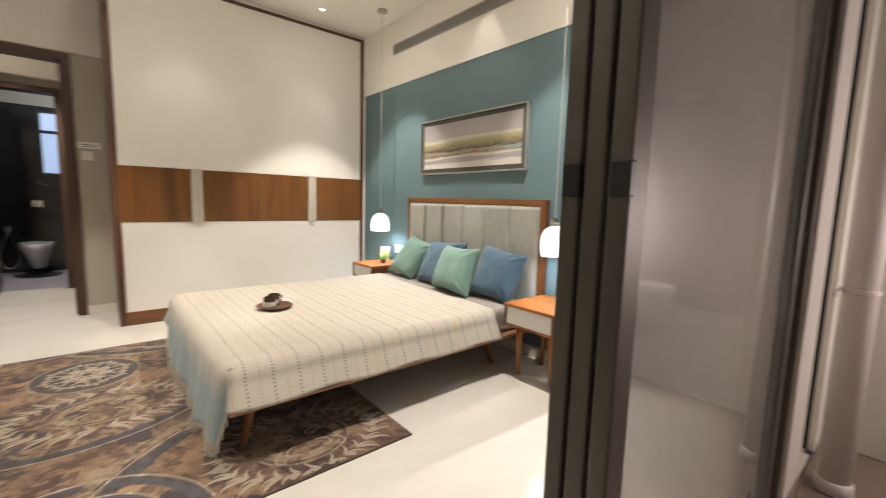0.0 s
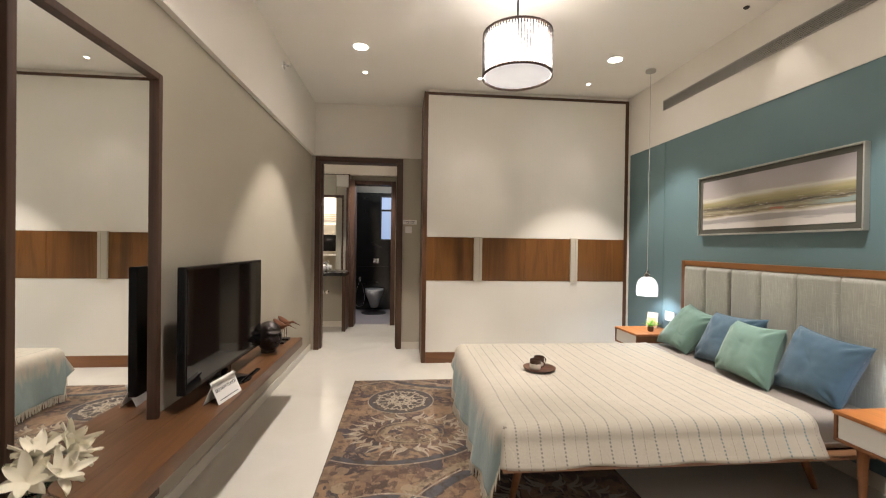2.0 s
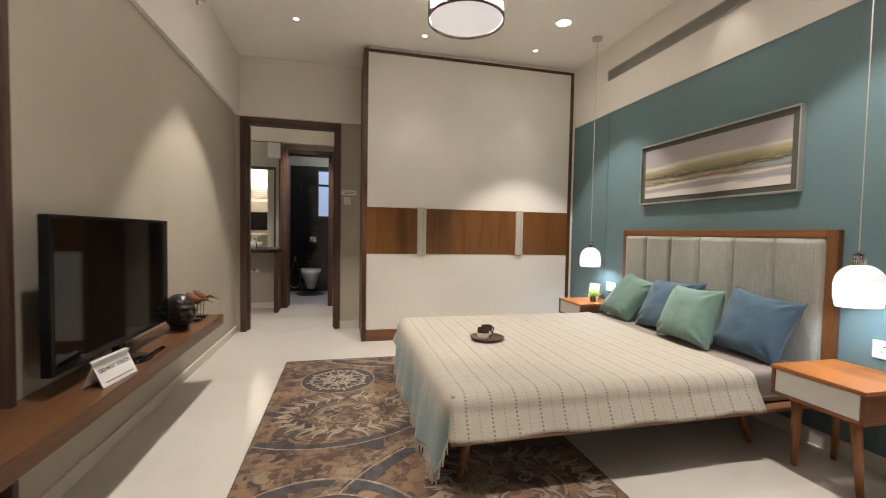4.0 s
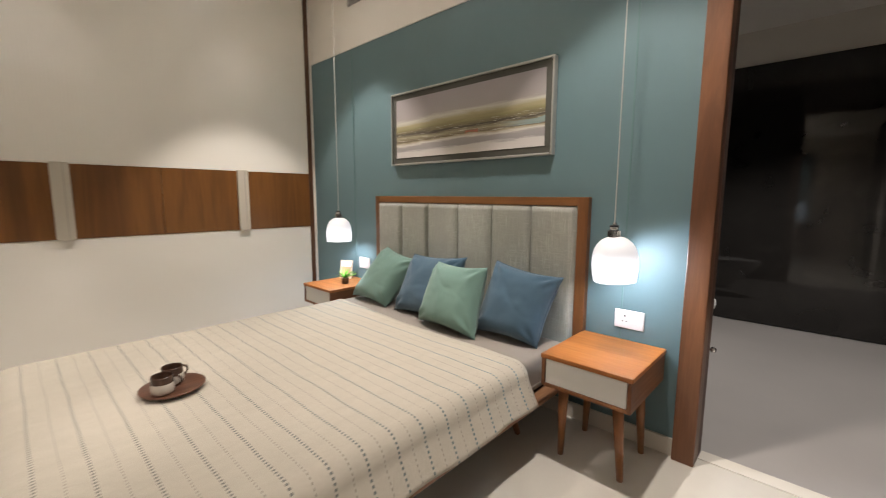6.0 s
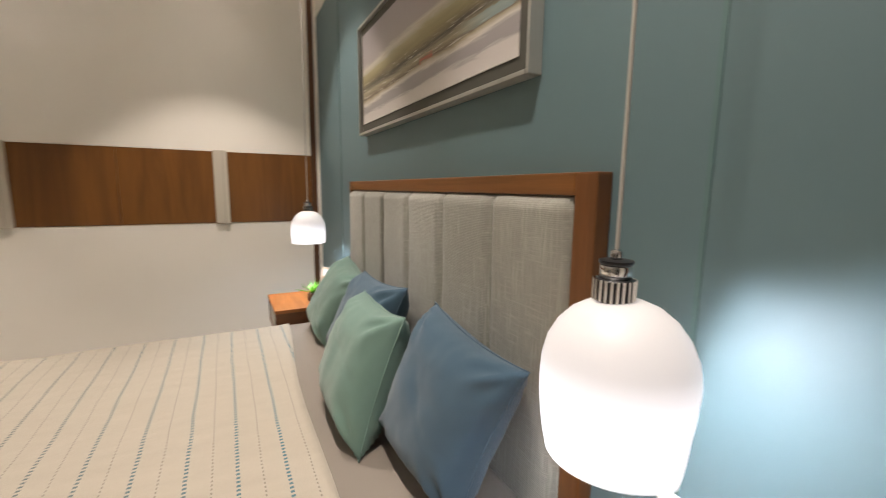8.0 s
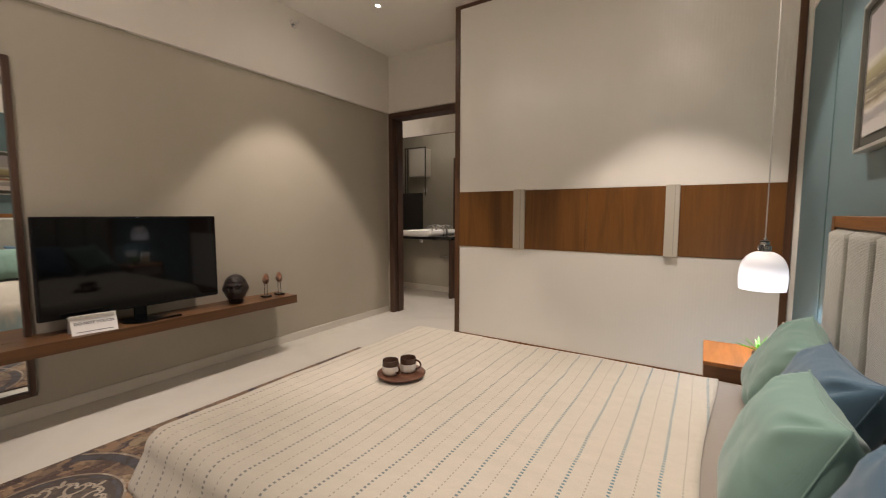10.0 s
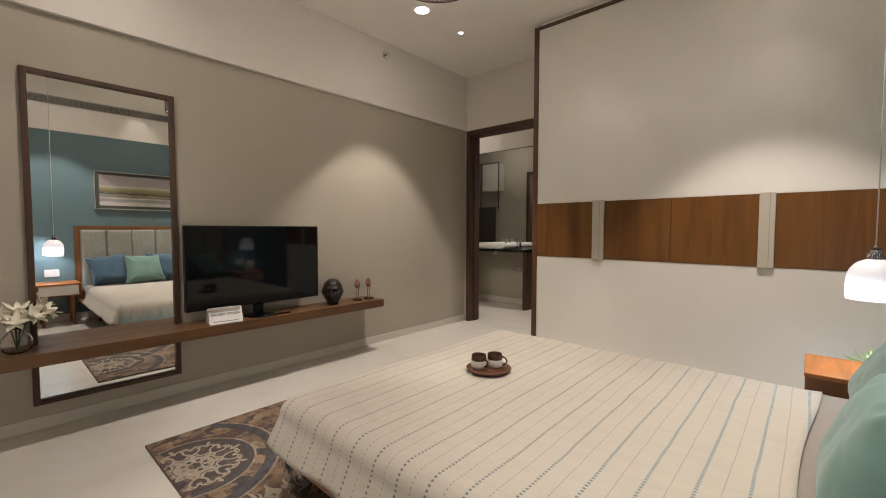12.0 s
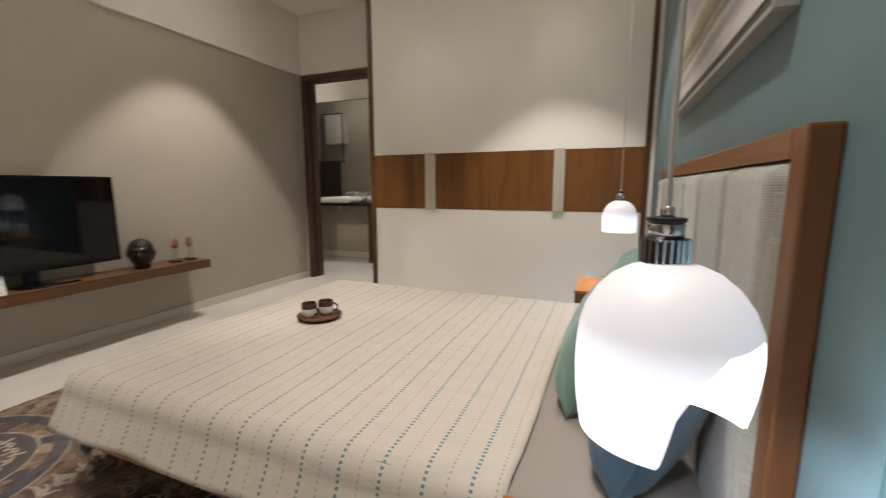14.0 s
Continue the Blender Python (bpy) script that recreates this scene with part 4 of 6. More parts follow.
cushion(((2.075, 3.53, 0.475), (2.055, 3.13, 0.462), (2.215, 3.30, 0.835), (2.215, 2.955, 0.775)), GREEN, "cushion", "sage green square cushion leaning on the headboard", 0.095, 1)
cushion(((2.06, 3.02, 0.465), (2.09, 2.60, 0.462), (2.205, 2.985, 0.815), (2.215, 2.545, 0.835)), BLUE, "cushion", "slate blue square cushion leaning between green ones", 0.09, 2)
cushion(((1.985, 2.71, 0.475), (1.965, 2.272, 0.462), (2.105, 2.66, 0.81), (2.105, 2.30, 0.815)), GREEN, "cushion", "pale sage cushion standing in front of blue ones", 0.10, 3)
cushion(((2.075, 2.34, 0.475), (2.09, 1.962, 0.462), (2.205, 2.29, 0.845), (2.215, 1.90, 0.80)), BLUE, "cushion", "slate blue cushion slumped beside the nightstand", 0.10, 4)


# ---------------------------------------------------------------- nightstands
def nightstand(x0, x1, y0, y1):
    ob = thing("nightstand", ((x0 + x1) / 2, (y0 + y1) / 2, 0), "teak nightstand with a white drawer on tapered legs", "nightstand", "nightstands beside the bed")
    part("top", box(x0 - 0.004, x1, y0 - 0.004, y1 + 0.004, 0.490, 0.510, 0.004), ORANGE_WOOD, ob, "orange oiled teak top")
    part("side", box(x0, x1, y0, y0 + 0.016, 0.360, 0.490, 0.002), SHADED_SIDE_WOOD, ob)
    part("side", box(x0, x1, y1 - 0.016, y1, 0.360, 0.490, 0.002), SHADED_SIDE_WOOD, ob)
    part("bottom", box(x0, x1, y0 + 0.016, y1 - 0.016, 0.360, 0.374, 0.002), LEG_WOOD, ob)
    part("back", box(x1 - 0.012, x1, y0 + 0.016, y1 - 0.016, 0.374, 0.490), LEG_WOOD, ob)
    part("drawer", box(x0 + 0.004, x1 - 0.02, y0 + 0.019, y1 - 0.019, 0.377, 0.487, 0.002), DRAWER_WHITE, ob, "white lacquered drawer front")
    for lx, sx in ((x0 + 0.075, 1), (x1 - 0.085, 0.2)):
        for ly, s in ((y0 + 0.075, -1), (y1 - 0.075, 1)):
            part("leg", rod((lx, ly, 0.362), (lx + 0.028 * (1 if sx == 1 else 0.6), ly + 0.018 * s, 0.0), 0.024, 0.0135, 18), LEG_WOOD, ob, smooth=True)
    return ob


ns = nightstand(1.885, 2.324, 1.420, 1.810)
copy_thing(ns, pose(*(ns.location + Vector((0, 2.142, 0)))))


# ---------------------------------------------------------------- bedside pendants
def pendant(x, y, notched):
    ob = thing("pendant_lamp", (x, y, 0.842), "lit white opal glass pendant hanging on a long cord", "pendant lamp", "bedside pendants")

    def cut(a):
        # an open bite in the rim on the wall side; degrees from +x towards +y
        d = (math.degrees(a) + 180) % 360 - 180
        if not notched:
            return 0.004
        return -0.004 + float(np.interp(d, (-99, -96, -90, -80, -60, -8, 6, 18), (0, 0.016, 0.055, 0.085, 0.114, 0.124, 0.065, 0)))

    def swung(bm):
        # the near shade hangs a little askew
        if notched:
            m = Matrix.Translation((x, y, 1.06)) @ Matrix.Rotation(radians(-4.5), 4, Vector((0.76, 0.65, 0))) @ Matrix.Translation((-x, -y, -1.06))
            bmesh.ops.transform(bm, matrix=m, verts=bm.verts)
        return bm

    prof = [(0.0925, -0.004), (0.0955, 0.020), (0.0970, 0.042), (0.0972, 0.07), (0.0955, 0.095), (0.0918, 0.12), (0.0845, 0.142), (0.072, 0.162), (0.055, 0.178), (0.036, 0.1875), (0.020, 0.191)]
    part("shade", swung(turned(prof, (x, y, 0.842), 180, rim=cut)), SHADE, ob, "glowing white opal glass", True)
    inner = [(r - 0.004, h - 0.0) for r, h in prof]
    part("shade_lining", swung(turned(inner[:-1], (x, y, 0.842), 180, rim=cut)), SHADE_IN, ob, "bright inner glass", True)
    cap = part("cap", turned([(0.022, 0.189), (0.0235, 0.191), (0.0235, 0.216), (0.021, 0.218), (0.0, 0.218)], (x, y, 0.842), 32), BLACK, ob, "black ribbed cap")
    for k in range(22):
        a = 2 * math.pi * k / 22
        rb = rod((x + 0.0245 * math.cos(a), y + 0.0245 * math.sin(a), 1.033), (x + 0.0245 * math.cos(a), y + 0.0245 * math.sin(a), 1.060), 0.0021, sides=6)
        part("rib", rb, CHROME, cap)
    part("collar", turned([(0.019, 0.218), (0.019, 0.234), (0.017, 0.236), (0.0, 0.236)], (x, y, 0.842), 28), CHROME, ob, "chrome collar", True)
    part("ring", turned([(0.019, 0.236), (0.0205, 0.238), (0.0205, 0.241), (0.0, 0.243)], (x, y, 0.842), 28), BLACK, ob)
    part("cord_grip", turned([(0.007, 0.242), (0.0075, 0.243), (0.0075, 0.252), (0.003, 0.255), (0.0, 0.255)], (x, y, 0.842), 16), CHROME, ob, smooth=True)
    part("cord", rod((x, y, 1.096), (x, y, CEIL - 0.02), 0.0026, sides=8), mat("clear_cord", (0.48, 0.46, 0.42), 0.4), ob)
    part("ceiling_rose", turned([(0.045, -0.022), (0.048, -0.020), (0.048, 0.0), (0.0, 0.0)], (x, y, CEIL), 28), mat("rose_metal", (0.45, 0.43, 0.40), 0.4, 0.4), ob)
    return ob


pendant(2.106, 1.604, True)
pendant(2.107, 3.77, False)


# ---------------------------------------------------------------- drum pendant and ceiling fittings
dm = thing("drum_lamp", (0.45, 2.61, 2.42), "drum pendant of crystal strings round a glowing diffuser", "ceiling lamp")
part("diffuser", turned([(0.0, 0.012), (0.214, 0.012), (0.216, 0.018), (0.0, 0.018)], (0.45, 2.61, 2.42), 56), DIFFUSER, dm, "glowing white round diffuser")
part("inner_shade", turned([(0.205, 0.02), (0.205, 0.275)], (0.45, 2.61, 2.42), 48, rim=lambda a: -1), SHADE_CLOTH, dm, "lit white inner shade")
for hz in (0.0, 0.272):
    part("hoop", turned([(0.222, 0.0), (0.229, 0.0), (0.229, 0.014), (0.222, 0.014), (0.222, 0.0)], (0.45, 2.61, 2.42 + hz), 56, rim=lambda a: -1), FRAME_WOOD, dm, "dark metal hoop")
bm = bmesh.new()
for k in range(76):
    a = 2 * math.pi * k / 76
    for s in range(10):
        zz = 2.434 + 0.0260 * s
        rod((0.45 + 0.2255 * math.cos(a), 2.61 + 0.2255 * math.sin(a), zz), (0.45 + 0.2255 * math.cos(a), 2.61 + 0.2255 * math.sin(a), zz + 0.0250), 0.0052, 0.0030, 4, bm=bm)
tagged(part("bead_curtain", bm, mat("smoked_crystal", (0.24, 0.23, 0.23), 0.12, 0.5), dm, "smoky crystal bead strings"), kind="stuff")
part("top_cloth", turned([(0.0, 0.266), (0.212, 0.266)], (0.45, 2.61, 2.42), 48, rim=lambda a: -1), FABRIC, dm, "thin white fabric cover")
part("stem", rod((0.45, 2.61, 2.70), (0.45, 2.61, CEIL - 0.02), 0.006, sides=10), BLACK, dm)
for k in range(3):
    a = 2 * math.pi * k / 3
    part("spoke", rod((0.45, 2.61, 2.702), (0.45 + 0.225 * math.cos(a), 2.61 + 0.225 * math.sin(a), 2.70), 0.003, sides=6), BLACK, dm)
part("ceiling_rose", turned([(0.05, -0.03), (0.055, -0.026), (0.055, 0.0), (0.0, 0.0)], (0.45, 2.61, CEIL), 28), BLACK, dm)


def downlight(x, y, r, lens, z=CEIL, name="downlight", group="ceiling downlights"):
    ob = thing(name, (x, y, z), "lit round recessed ceiling downlight" if r > 0.04 else "tiny lit recessed ceiling spotlight", "downlight", group)
    part("trim_ring", turned([(r, 0.0), (r, -0.003), (r * 1.22, -0.004), (r * 1.28, 0.0)], (x, y, z), 28, rim=lambda a: -1), PLATE, ob)
    part("lens", turned([(0.0, -0.0015), (r, -0.0015), (r, 0.0), (0.0, 0.0)], (x, y, z), 28), lens, ob, "glowing lens")
    return ob


big = downlight(*LARGE[0], 0.058, DL_GLOW)
for lx, ly in LARGE[1:]:
    copy_thing(big, pose(lx, ly, CEIL))
little = downlight(*SMALL[0], 0.021, DL_SMALL, name="spotlight", group="small ceiling spotlights")
for lx, ly in SMALL[1:]:
    copy_thing(little, pose(lx, ly, CEIL))
downlight(-0.80, 6.25, 0.04, DL_GLOW, 2.75, group="passage downlights")
sn = thing("ceiling_sensor", (2.153, 2.695, CEIL), "small dark round ceiling sensor", "sensor")
part("body", turned([(0.0, -0.012), (0.014, -0.012), (0.02, -0.004), (0.02, 0.0), (0.0, 0.0)], (2.153, 2.695, CEIL), 20), GRILLE_DARK, sn)

# sidewall sprinkler
sk = thing("sprinkler", (XW + 0.034, 3.823, 2.93), "chrome sidewall sprinkler head with a round plate", "sprinkler")
part("plate", rod((XW + 0.034, 3.823, 2.93), (XW + 0.042, 3.823, 2.93), 0.038, 0.034, 24), CHROME, sk)
part("body", rod((XW + 0.042, 3.823, 2.93), (XW + 0.077, 3.823, 2.93), 0.014, 0.010, 16), CHROME, sk)
part("deflector", box(XW + 0.084, XW + 0.088, 3.803, 3.843, 2.918, 2.948, 0.001), CHROME, sk)
part("frame_arm", tube(((XW + 0.072, 3.813, 2.93), (XW + 0.082, 3.806, 2.93), (XW + 0.086, 3.812, 2.93)), 0.003, 6), CHROME, sk)

# air grille
gr = thing("air_grille", (XE, 2.60, 2.757), "long slatted metal air conditioning grille high on the wall", "air grille")
part("backing", box(XE - 0.006, XE - 0.0045, 1.32, 3.88, 2.716, 2.798), GRILLE_DARK, gr)
for z0, z1 in ((2.708, 2.718), (2.796, 2.806)):
    part("frame", box(XE - 0.018, XE - 0.0045, 1.31, 3.89, z0, z1, 0.001), GRILLE, gr)
for y0, y1 in ((1.31, 1.32), (3.88, 3.89)):
    part("frame", box(XE - 0.018, XE - 0.0045, y0, y1, 2.718, 2.796, 0.001), GRILLE, gr)
for k in range(6):
    zz = 2.726 + k * 0.0125
    part("slat", box(XE - 0.016, XE - 0.006, 1.32, 3.88, zz, zz + 0.005), GRILLE, gr)


# ---------------------------------------------------------------- picture
def painting_material():
    m, n, l, p = nodes_of("abstract_landscape")
    tc = n.new("ShaderNodeTexCoord")
    sep = n.new("ShaderNodeSeparateXYZ")
    st = n.new("ShaderNodeMapping")
    st.inputs["Scale"].default_value = (1, 1.3, 11)
    l.new(tc.outputs["Object"], sep.inputs[0]), l.new(tc.outputs["Object"], st.inputs["Vector"])
    a, f = node(n, "ShaderNodeTexNoise", Scale=2.2, Detail=7.0, Roughness=0.62, Distortion=0.6), node(n, "ShaderNodeTexNoise", Scale=9.0, Detail=6.0, Roughness=0.7)
    st2 = n.new("ShaderNodeMapping")
    st2.inputs["Scale"].default_value = (1, 0.9, 15)
    l.new(tc.outputs["Object"], st2.inputs["Vector"])
    l.new(st.outputs[0], a.inputs["Vector"]), l.new(st2.outputs[0], f.inputs["Vector"])
    # height over the picture, warped by brush strokes and a gentle slope
    hgt = maths(n, l, "ADD", maths(n, l, "DIVIDE", sep.outputs[2], 0.405), 0.5)
    hgt = maths(n, l, "ADD", hgt, maths(n, l, "MULTIPLY", sep.outputs[1], 0.025))
    hgt = maths(n, l, "ADD", hgt, maths(n, l, "MULTIPLY", maths(n, l, "SUBTRACT", a.outputs["Fac"], 0.5), 0.15))
    c = ramp(n, l, hgt, ((0.0, (0.56, 0.53, 0.50)), (0.10, (0.53, 0.50, 0.475)), (0.13, (0.29, 0.27, 0.268)), (0.20, (0.31, 0.29, 0.285)), (0.23, (0.58, 0.55, 0.50)), (0.27, (0.36, 0.31, 0.22)), (0.30, (0.13, 0.095, 0.055)),
                           (0.34, (0.31, 0.28, 0.18)), (0.40, (0.060, 0.048, 0.030)), (0.44, (0.17, 0.14, 0.075)), (0.49, (0.24, 0.215, 0.10)), (0.56, (0.34, 0.30, 0.165)), (0.625, (0.50, 0.48, 0.42)), (0.67, (0.335, 0.305, 0.30)), (1.0, (0.31, 0.282, 0.288))))
    band = maths(n, l, "LESS_THAN", maths(n, l, "ABSOLUTE", maths(n, l, "SUBTRACT", hgt, 0.37)), 0.10)
    light = maths(n, l, "MULTIPLY", ramp(n, l, f.outputs["Fac"], ((0.56, 0.0), (0.66, 1.0))), band)
    c = mixed(n, l, maths(n, l, "MULTIPLY", light, 0.8), c, (0.58, 0.55, 0.48))
    drk = maths(n, l, "MULTIPLY", ramp(n, l, f.outputs["Fac"], ((0.30, 1.0), (0.40, 0.0))), band)
    c = mixed(n, l, maths(n, l, "MULTIPLY", drk, 0.85), c, (0.05, 0.045, 0.035))
    pale = maths(n, l, "MULTIPLY", ramp(n, l, maths(n, l, "MULTIPLY", sep.outputs[1], -1.0), ((0.30, 0.0), (0.50, 0.8))), maths(n, l, "LESS_THAN", maths(n, l, "ABSOLUTE", maths(n, l, "SUBTRACT", hgt, 0.335)), 0.035))
    c = mixed(n, l, pale, c, (0.20, 0.29, 0.29))
    red = maths(n, l, "MULTIPLY", maths(n, l, "LESS_THAN", maths(n, l, "ABSOLUTE", maths(n, l, "ADD", sep.outputs[1], 0.10)), 0.05), maths(n, l, "LESS_THAN", maths(n, l, "ABSOLUTE", maths(n, l, "SUBTRACT", hgt, 0.31)), 0.03))
    c = mixed(n, l, maths(n, l, "MULTIPLY", red, ramp(n, l, a.outputs["Fac"], ((0.42, 0.0), (0.52, 1.0)))), c, (0.42, 0.09, 0.05))
    l.new(c, p.inputs["Base Color"])
    p.inputs["Roughness"].default_value, p.inputs["Coat Weight"].default_value, p.inputs["Coat Roughness"].default_value = 0.5, 0.30, 0.04
    return m


pc = thing("picture", (2.315, 2.68, 1.680), "framed abstract landscape painting in a champagne frame", "picture")
PY0, PY1, PZ0, PZ1 = 2.025, 3.334, 1.427, 1.932
for a in ((PY0, PY0 + 0.009, PZ0, PZ1), (PY1 - 0.009, PY1, PZ0, PZ1), (PY0 + 0.012, PY1 - 0.012, PZ0, PZ0 + 0.012), (PY0 + 0.012, PY1 - 0.012, PZ1 - 0.012, PZ1)):
    part("frame", box(2.294, 2.334, *a, 0.002), SILVER, pc)
part("mount", box(2.308, 2.330, PY0 + 0.012, PY1 - 0.012, PZ0 + 0.012, PZ1 - 0.012), MAT_OLIVE, pc, "olive grey mount")
part("canvas", box(2.304, 2.308, PY0 + 0.050, PY1 - 0.050, PZ0 + 0.050, PZ1 - 0.050, 0.001), painting_material(), pc, "green and grey brush painted landscape")


def socket(y0, y1, z0, z1):
    ob = thing("socket_plate", (XE, (y0 + y1) / 2, (z0 + z1) / 2), "white socket plate with a three pin socket and switch", "socket", "bedside sockets")
    w, cz = y1 - y0, (z0 + z1) / 2
    part("plate", box(XE - 0.011, XE, y0, y1, z0, z1, 0.004, 3), PLATE, ob)
    part("rocker", box(XE - 0.0145, XE - 0.0105, y0 + 0.20 * w, y0 + 0.41 * w, cz - 0.021, cz + 0.021, 0.002), PLATE, ob)
    for dy, dz, r in ((0.645, 0.016, 0.0042), (0.575, -0.010, 0.0034), (0.715, -0.010, 0.0034)):
        part("pin_hole", rod((XE - 0.0118, y0 + dy * w, cz + dz), (XE - 0.009, y0 + dy * w, cz + dz), r, sides=12), DARK_HOLE, ob)
    return ob


s1 = socket(1.522, 1.660, 0.566, 0.657)
copy_thing(s1, pose(XE, 3.742, 0.645))


# ---------------------------------------------------------------- television wall
SX, SZ = -1.138, 0.500
sh = thing("wall_shelf", (-1.28, 2.32, 0.43), "long floating teak shelf under the television", "shelf")
part("board", box(XW, SX, 1.058, 3.582, 0.430, SZ, 0.003), SHELF_WOOD, sh)
part("edge_joint", box(XW + 0.10, XW + 0.1012, 1.06, 3.58, SZ, SZ + 0.0004), FRAME_WOOD, sh)

mi = thing("wall_mirror", (XW, 1.58, 0.148), "tall dark framed mirror standing behind the shelf", "mirror")
MY0, MY1, MZ0, MZ1 = 1.208, 1.950, 0.146, 2.068
for a in ((MY0, MY0 + 0.030, MZ0, MZ1), (MY1 - 0.030, MY1, MZ0, MZ1), (MY0 + 0.030, MY1 - 0.030, MZ0, MZ0 + 0.030), (MY0 + 0.030, MY1 - 0.030, MZ1 - 0.030, MZ1)):
    part("frame", box(XW + 0.001, XW + 0.034, *a, 0.004), FRAME_WOOD, mi)
part("glass", box(XW + 0.004, XW + 0.012, MY0 + 0.028, MY1 - 0.028, MZ0 + 0.028, MZ1 - 0.028), MIRROR, mi, "clear mirror glass")

tv = thing("television", (-1.27, 2.46, SZ), "black flat screen television standing on the shelf", "television")
TY0, TY1, TZ0, TZ1 = 1.955, 2.972, 0.588, 1.190
part("casing", box(-1.322, -1.283, TY0, TY1, TZ0, TZ1, 0.006), mat("tv_casing", (0.004, 0.004, 0.0045), 0.25, spec=0.3), tv)
part("rear_hump", box(-1.365, -1.322, TY0 + 0.2, TY1 - 0.2, TZ0 + 0.05, TZ1 - 0.2, 0.012), BLACK, tv)
part("screen", box(-1.2832, -1.2805, TY0 + 0.014, TY1 - 0.014, TZ0 + 0.026, TZ1 - 0.014, 0.001), BLACK_GLOSS, tv, "glossy black screen")
part("stand_neck", box(-1.322, -1.290, 2.425, 2.495, 0.512, 0.60, 0.008), BLACK_GLOSS, tv)
part("stand_foot", turned([(0.0, 0.0), (0.115, 0.0), (0.118, 0.004), (0.110, 0.009), (0.05, 0.014), (0.0, 0.016)], (-1.285, 2.46, SZ), 40), BLACK_GLOSS, tv, smooth=True)
part("foot_bar", box(-1.205, -1.180, 2.40, 2.66, SZ, SZ + 0.012, 0.004), BLACK_GLOSS, tv)
part("status_light", box(-1.2815, -1.2795, 2.455, 2.475, TZ1 - 0.008, TZ1 - 0.004), CHROME, tv)

# tent card
cd = thing("sign_card", (-1.175, 2.18, SZ), "white folded tent card reading DO NOT TOUCH", "sign")
def tilt(bm, back=False):
    m = Matrix.Translation((-1.165, 2.175, SZ + 0.002)) @ Matrix.Rotation(radians(-7), 4, "Z") @ Matrix.Rotation(radians(-24 if not back else 24), 4, "Y")
    if back:
        m = Matrix.Translation((-1.085 - 0.080 * 2 + 0.005, 2.175, SZ + 0.002)) @ Matrix.Rotation(radians(-7), 4, "Z") @ Matrix.Rotation(radians(24), 4, "Y")
    bmesh.ops.transform(bm, matrix=m, verts=bm.verts)
    return bm
part("front", tilt(box(-0.002, 0.0, -0.108, 0.108, 0.0, 0.118, 0.0008)), PLASTIC_SIGN, cd)
part("back", tilt(box(-0.002, 0.0, -0.108, 0.108, 0.0, 0.118, 0.0008), True), PLASTIC_SIGN, cd)
part("print_line", tilt(box(0.0002, 0.0008, -0.085, 0.085, 0.014, 0.018)), INK, cd)


def letters(text, size, m, material, parent):
    cu = bpy.data.curves.new("words", "FONT")
    cu.body, cu.size, cu.align_x, cu.align_y, cu.extrude, cu.offset = text, size, "CENTER", "CENTER", 0.0004, size * 0.022
    tmp = new("words", cu)
    me = bpy.data.meshes.new_from_object(tmp.evaluated_get(bpy.context.evaluated_depsgraph_get()))
    bpy.data.objects.remove(tmp)
    bm = bmesh.new()
    bm.from_mesh(me)
    bmesh.ops.transform(bm, matrix=m, verts=bm.verts)
    return part("words", bm, material, parent)


letters("DO NOT TOUCH", 0.0235, Matrix.Translation((-1.165, 2.175, SZ + 0.002)) @ Matrix.Rotation(radians(-7), 4, "Z") @ Matrix.Rotation(radians(-24), 4, "Y") @ Matrix.Translation((0.001, 0, 0.066)) @ Matrix(((0, 0, 1, 0), (1, 0, 0, 0), (0, 1, 0, 0), (0, 0, 0, 1))), INK, cd)


# carved head, one plain mesh
def head_shape(u, v):
    th, ph = u * 2 * math.pi, v * math.pi
    x, y, z = math.sin(ph) * math.cos(th), math.sin(ph) * math.sin(th), -math.cos(ph)

    def dab(cy, cz, wy, wz):
        return math.exp(-(((y - cy) / wy) ** 2 + ((z - cz) / wz) ** 2))
    jaw = 0.88 + 0.12 * min(1.0, max(0.0, (z + 0.95) / 0.8))
    px, py, pz = 0.096 * x, 0.088 * y * jaw, 0.114 * z
    if z > 0.35:
        px, py = px * (1 + 0.05 * (z - 0.35)), py * (1 + 0.10 * (z - 0.35))
    face = max(0.0, x) ** 1.5
    f = 0.026 * dab(0, -0.06, 0.15, 0.20) + 0.012 * dab(0, -0.16, 0.26, 0.08)
    f += 0.014 * (dab(0.46, -0.20, 0.22, 0.20) + dab(-0.46, -0.20, 0.22, 0.20))
    f -= 0.020 * (dab(0.34, 0.13, 0.19, 0.07) + dab(-0.34, 0.13, 0.19, 0.07))
    f += 0.015 * (dab(0.34, 0.28, 0.30, 0.06) + dab(-0.34, 0.28, 0.30, 0.06))
    f += 0.016 * (dab(0, -0.42, 0.34, 0.05) + dab(0, -0.58, 0.30, 0.05)) - 0.014 * dab(0, -0.50, 0.36, 0.028)
    f += 0.010 * dab(0, -0.80, 0.30, 0.10) - 0.006 * math.exp(-((z - 0.47) / 0.03) ** 2)
    px += 1.1 * face * f
    ear = dab(0.95, 0.0, 0.16, 0.22) + dab(-0.95, 0.0, 0.16, 0.22)
    py += math.copysign(0.009 * ear, y)
    if z > 0.48:
        px += 0.0022 * math.sin(9 * th + 14 * z) * math.sin(ph)
    c, q = math.cos(radians(-38)), math.sin(radians(-38))
    return (-1.27 + px * c - py * q, 3.105 + px * q + py * c, SZ + 0.116 + pz)


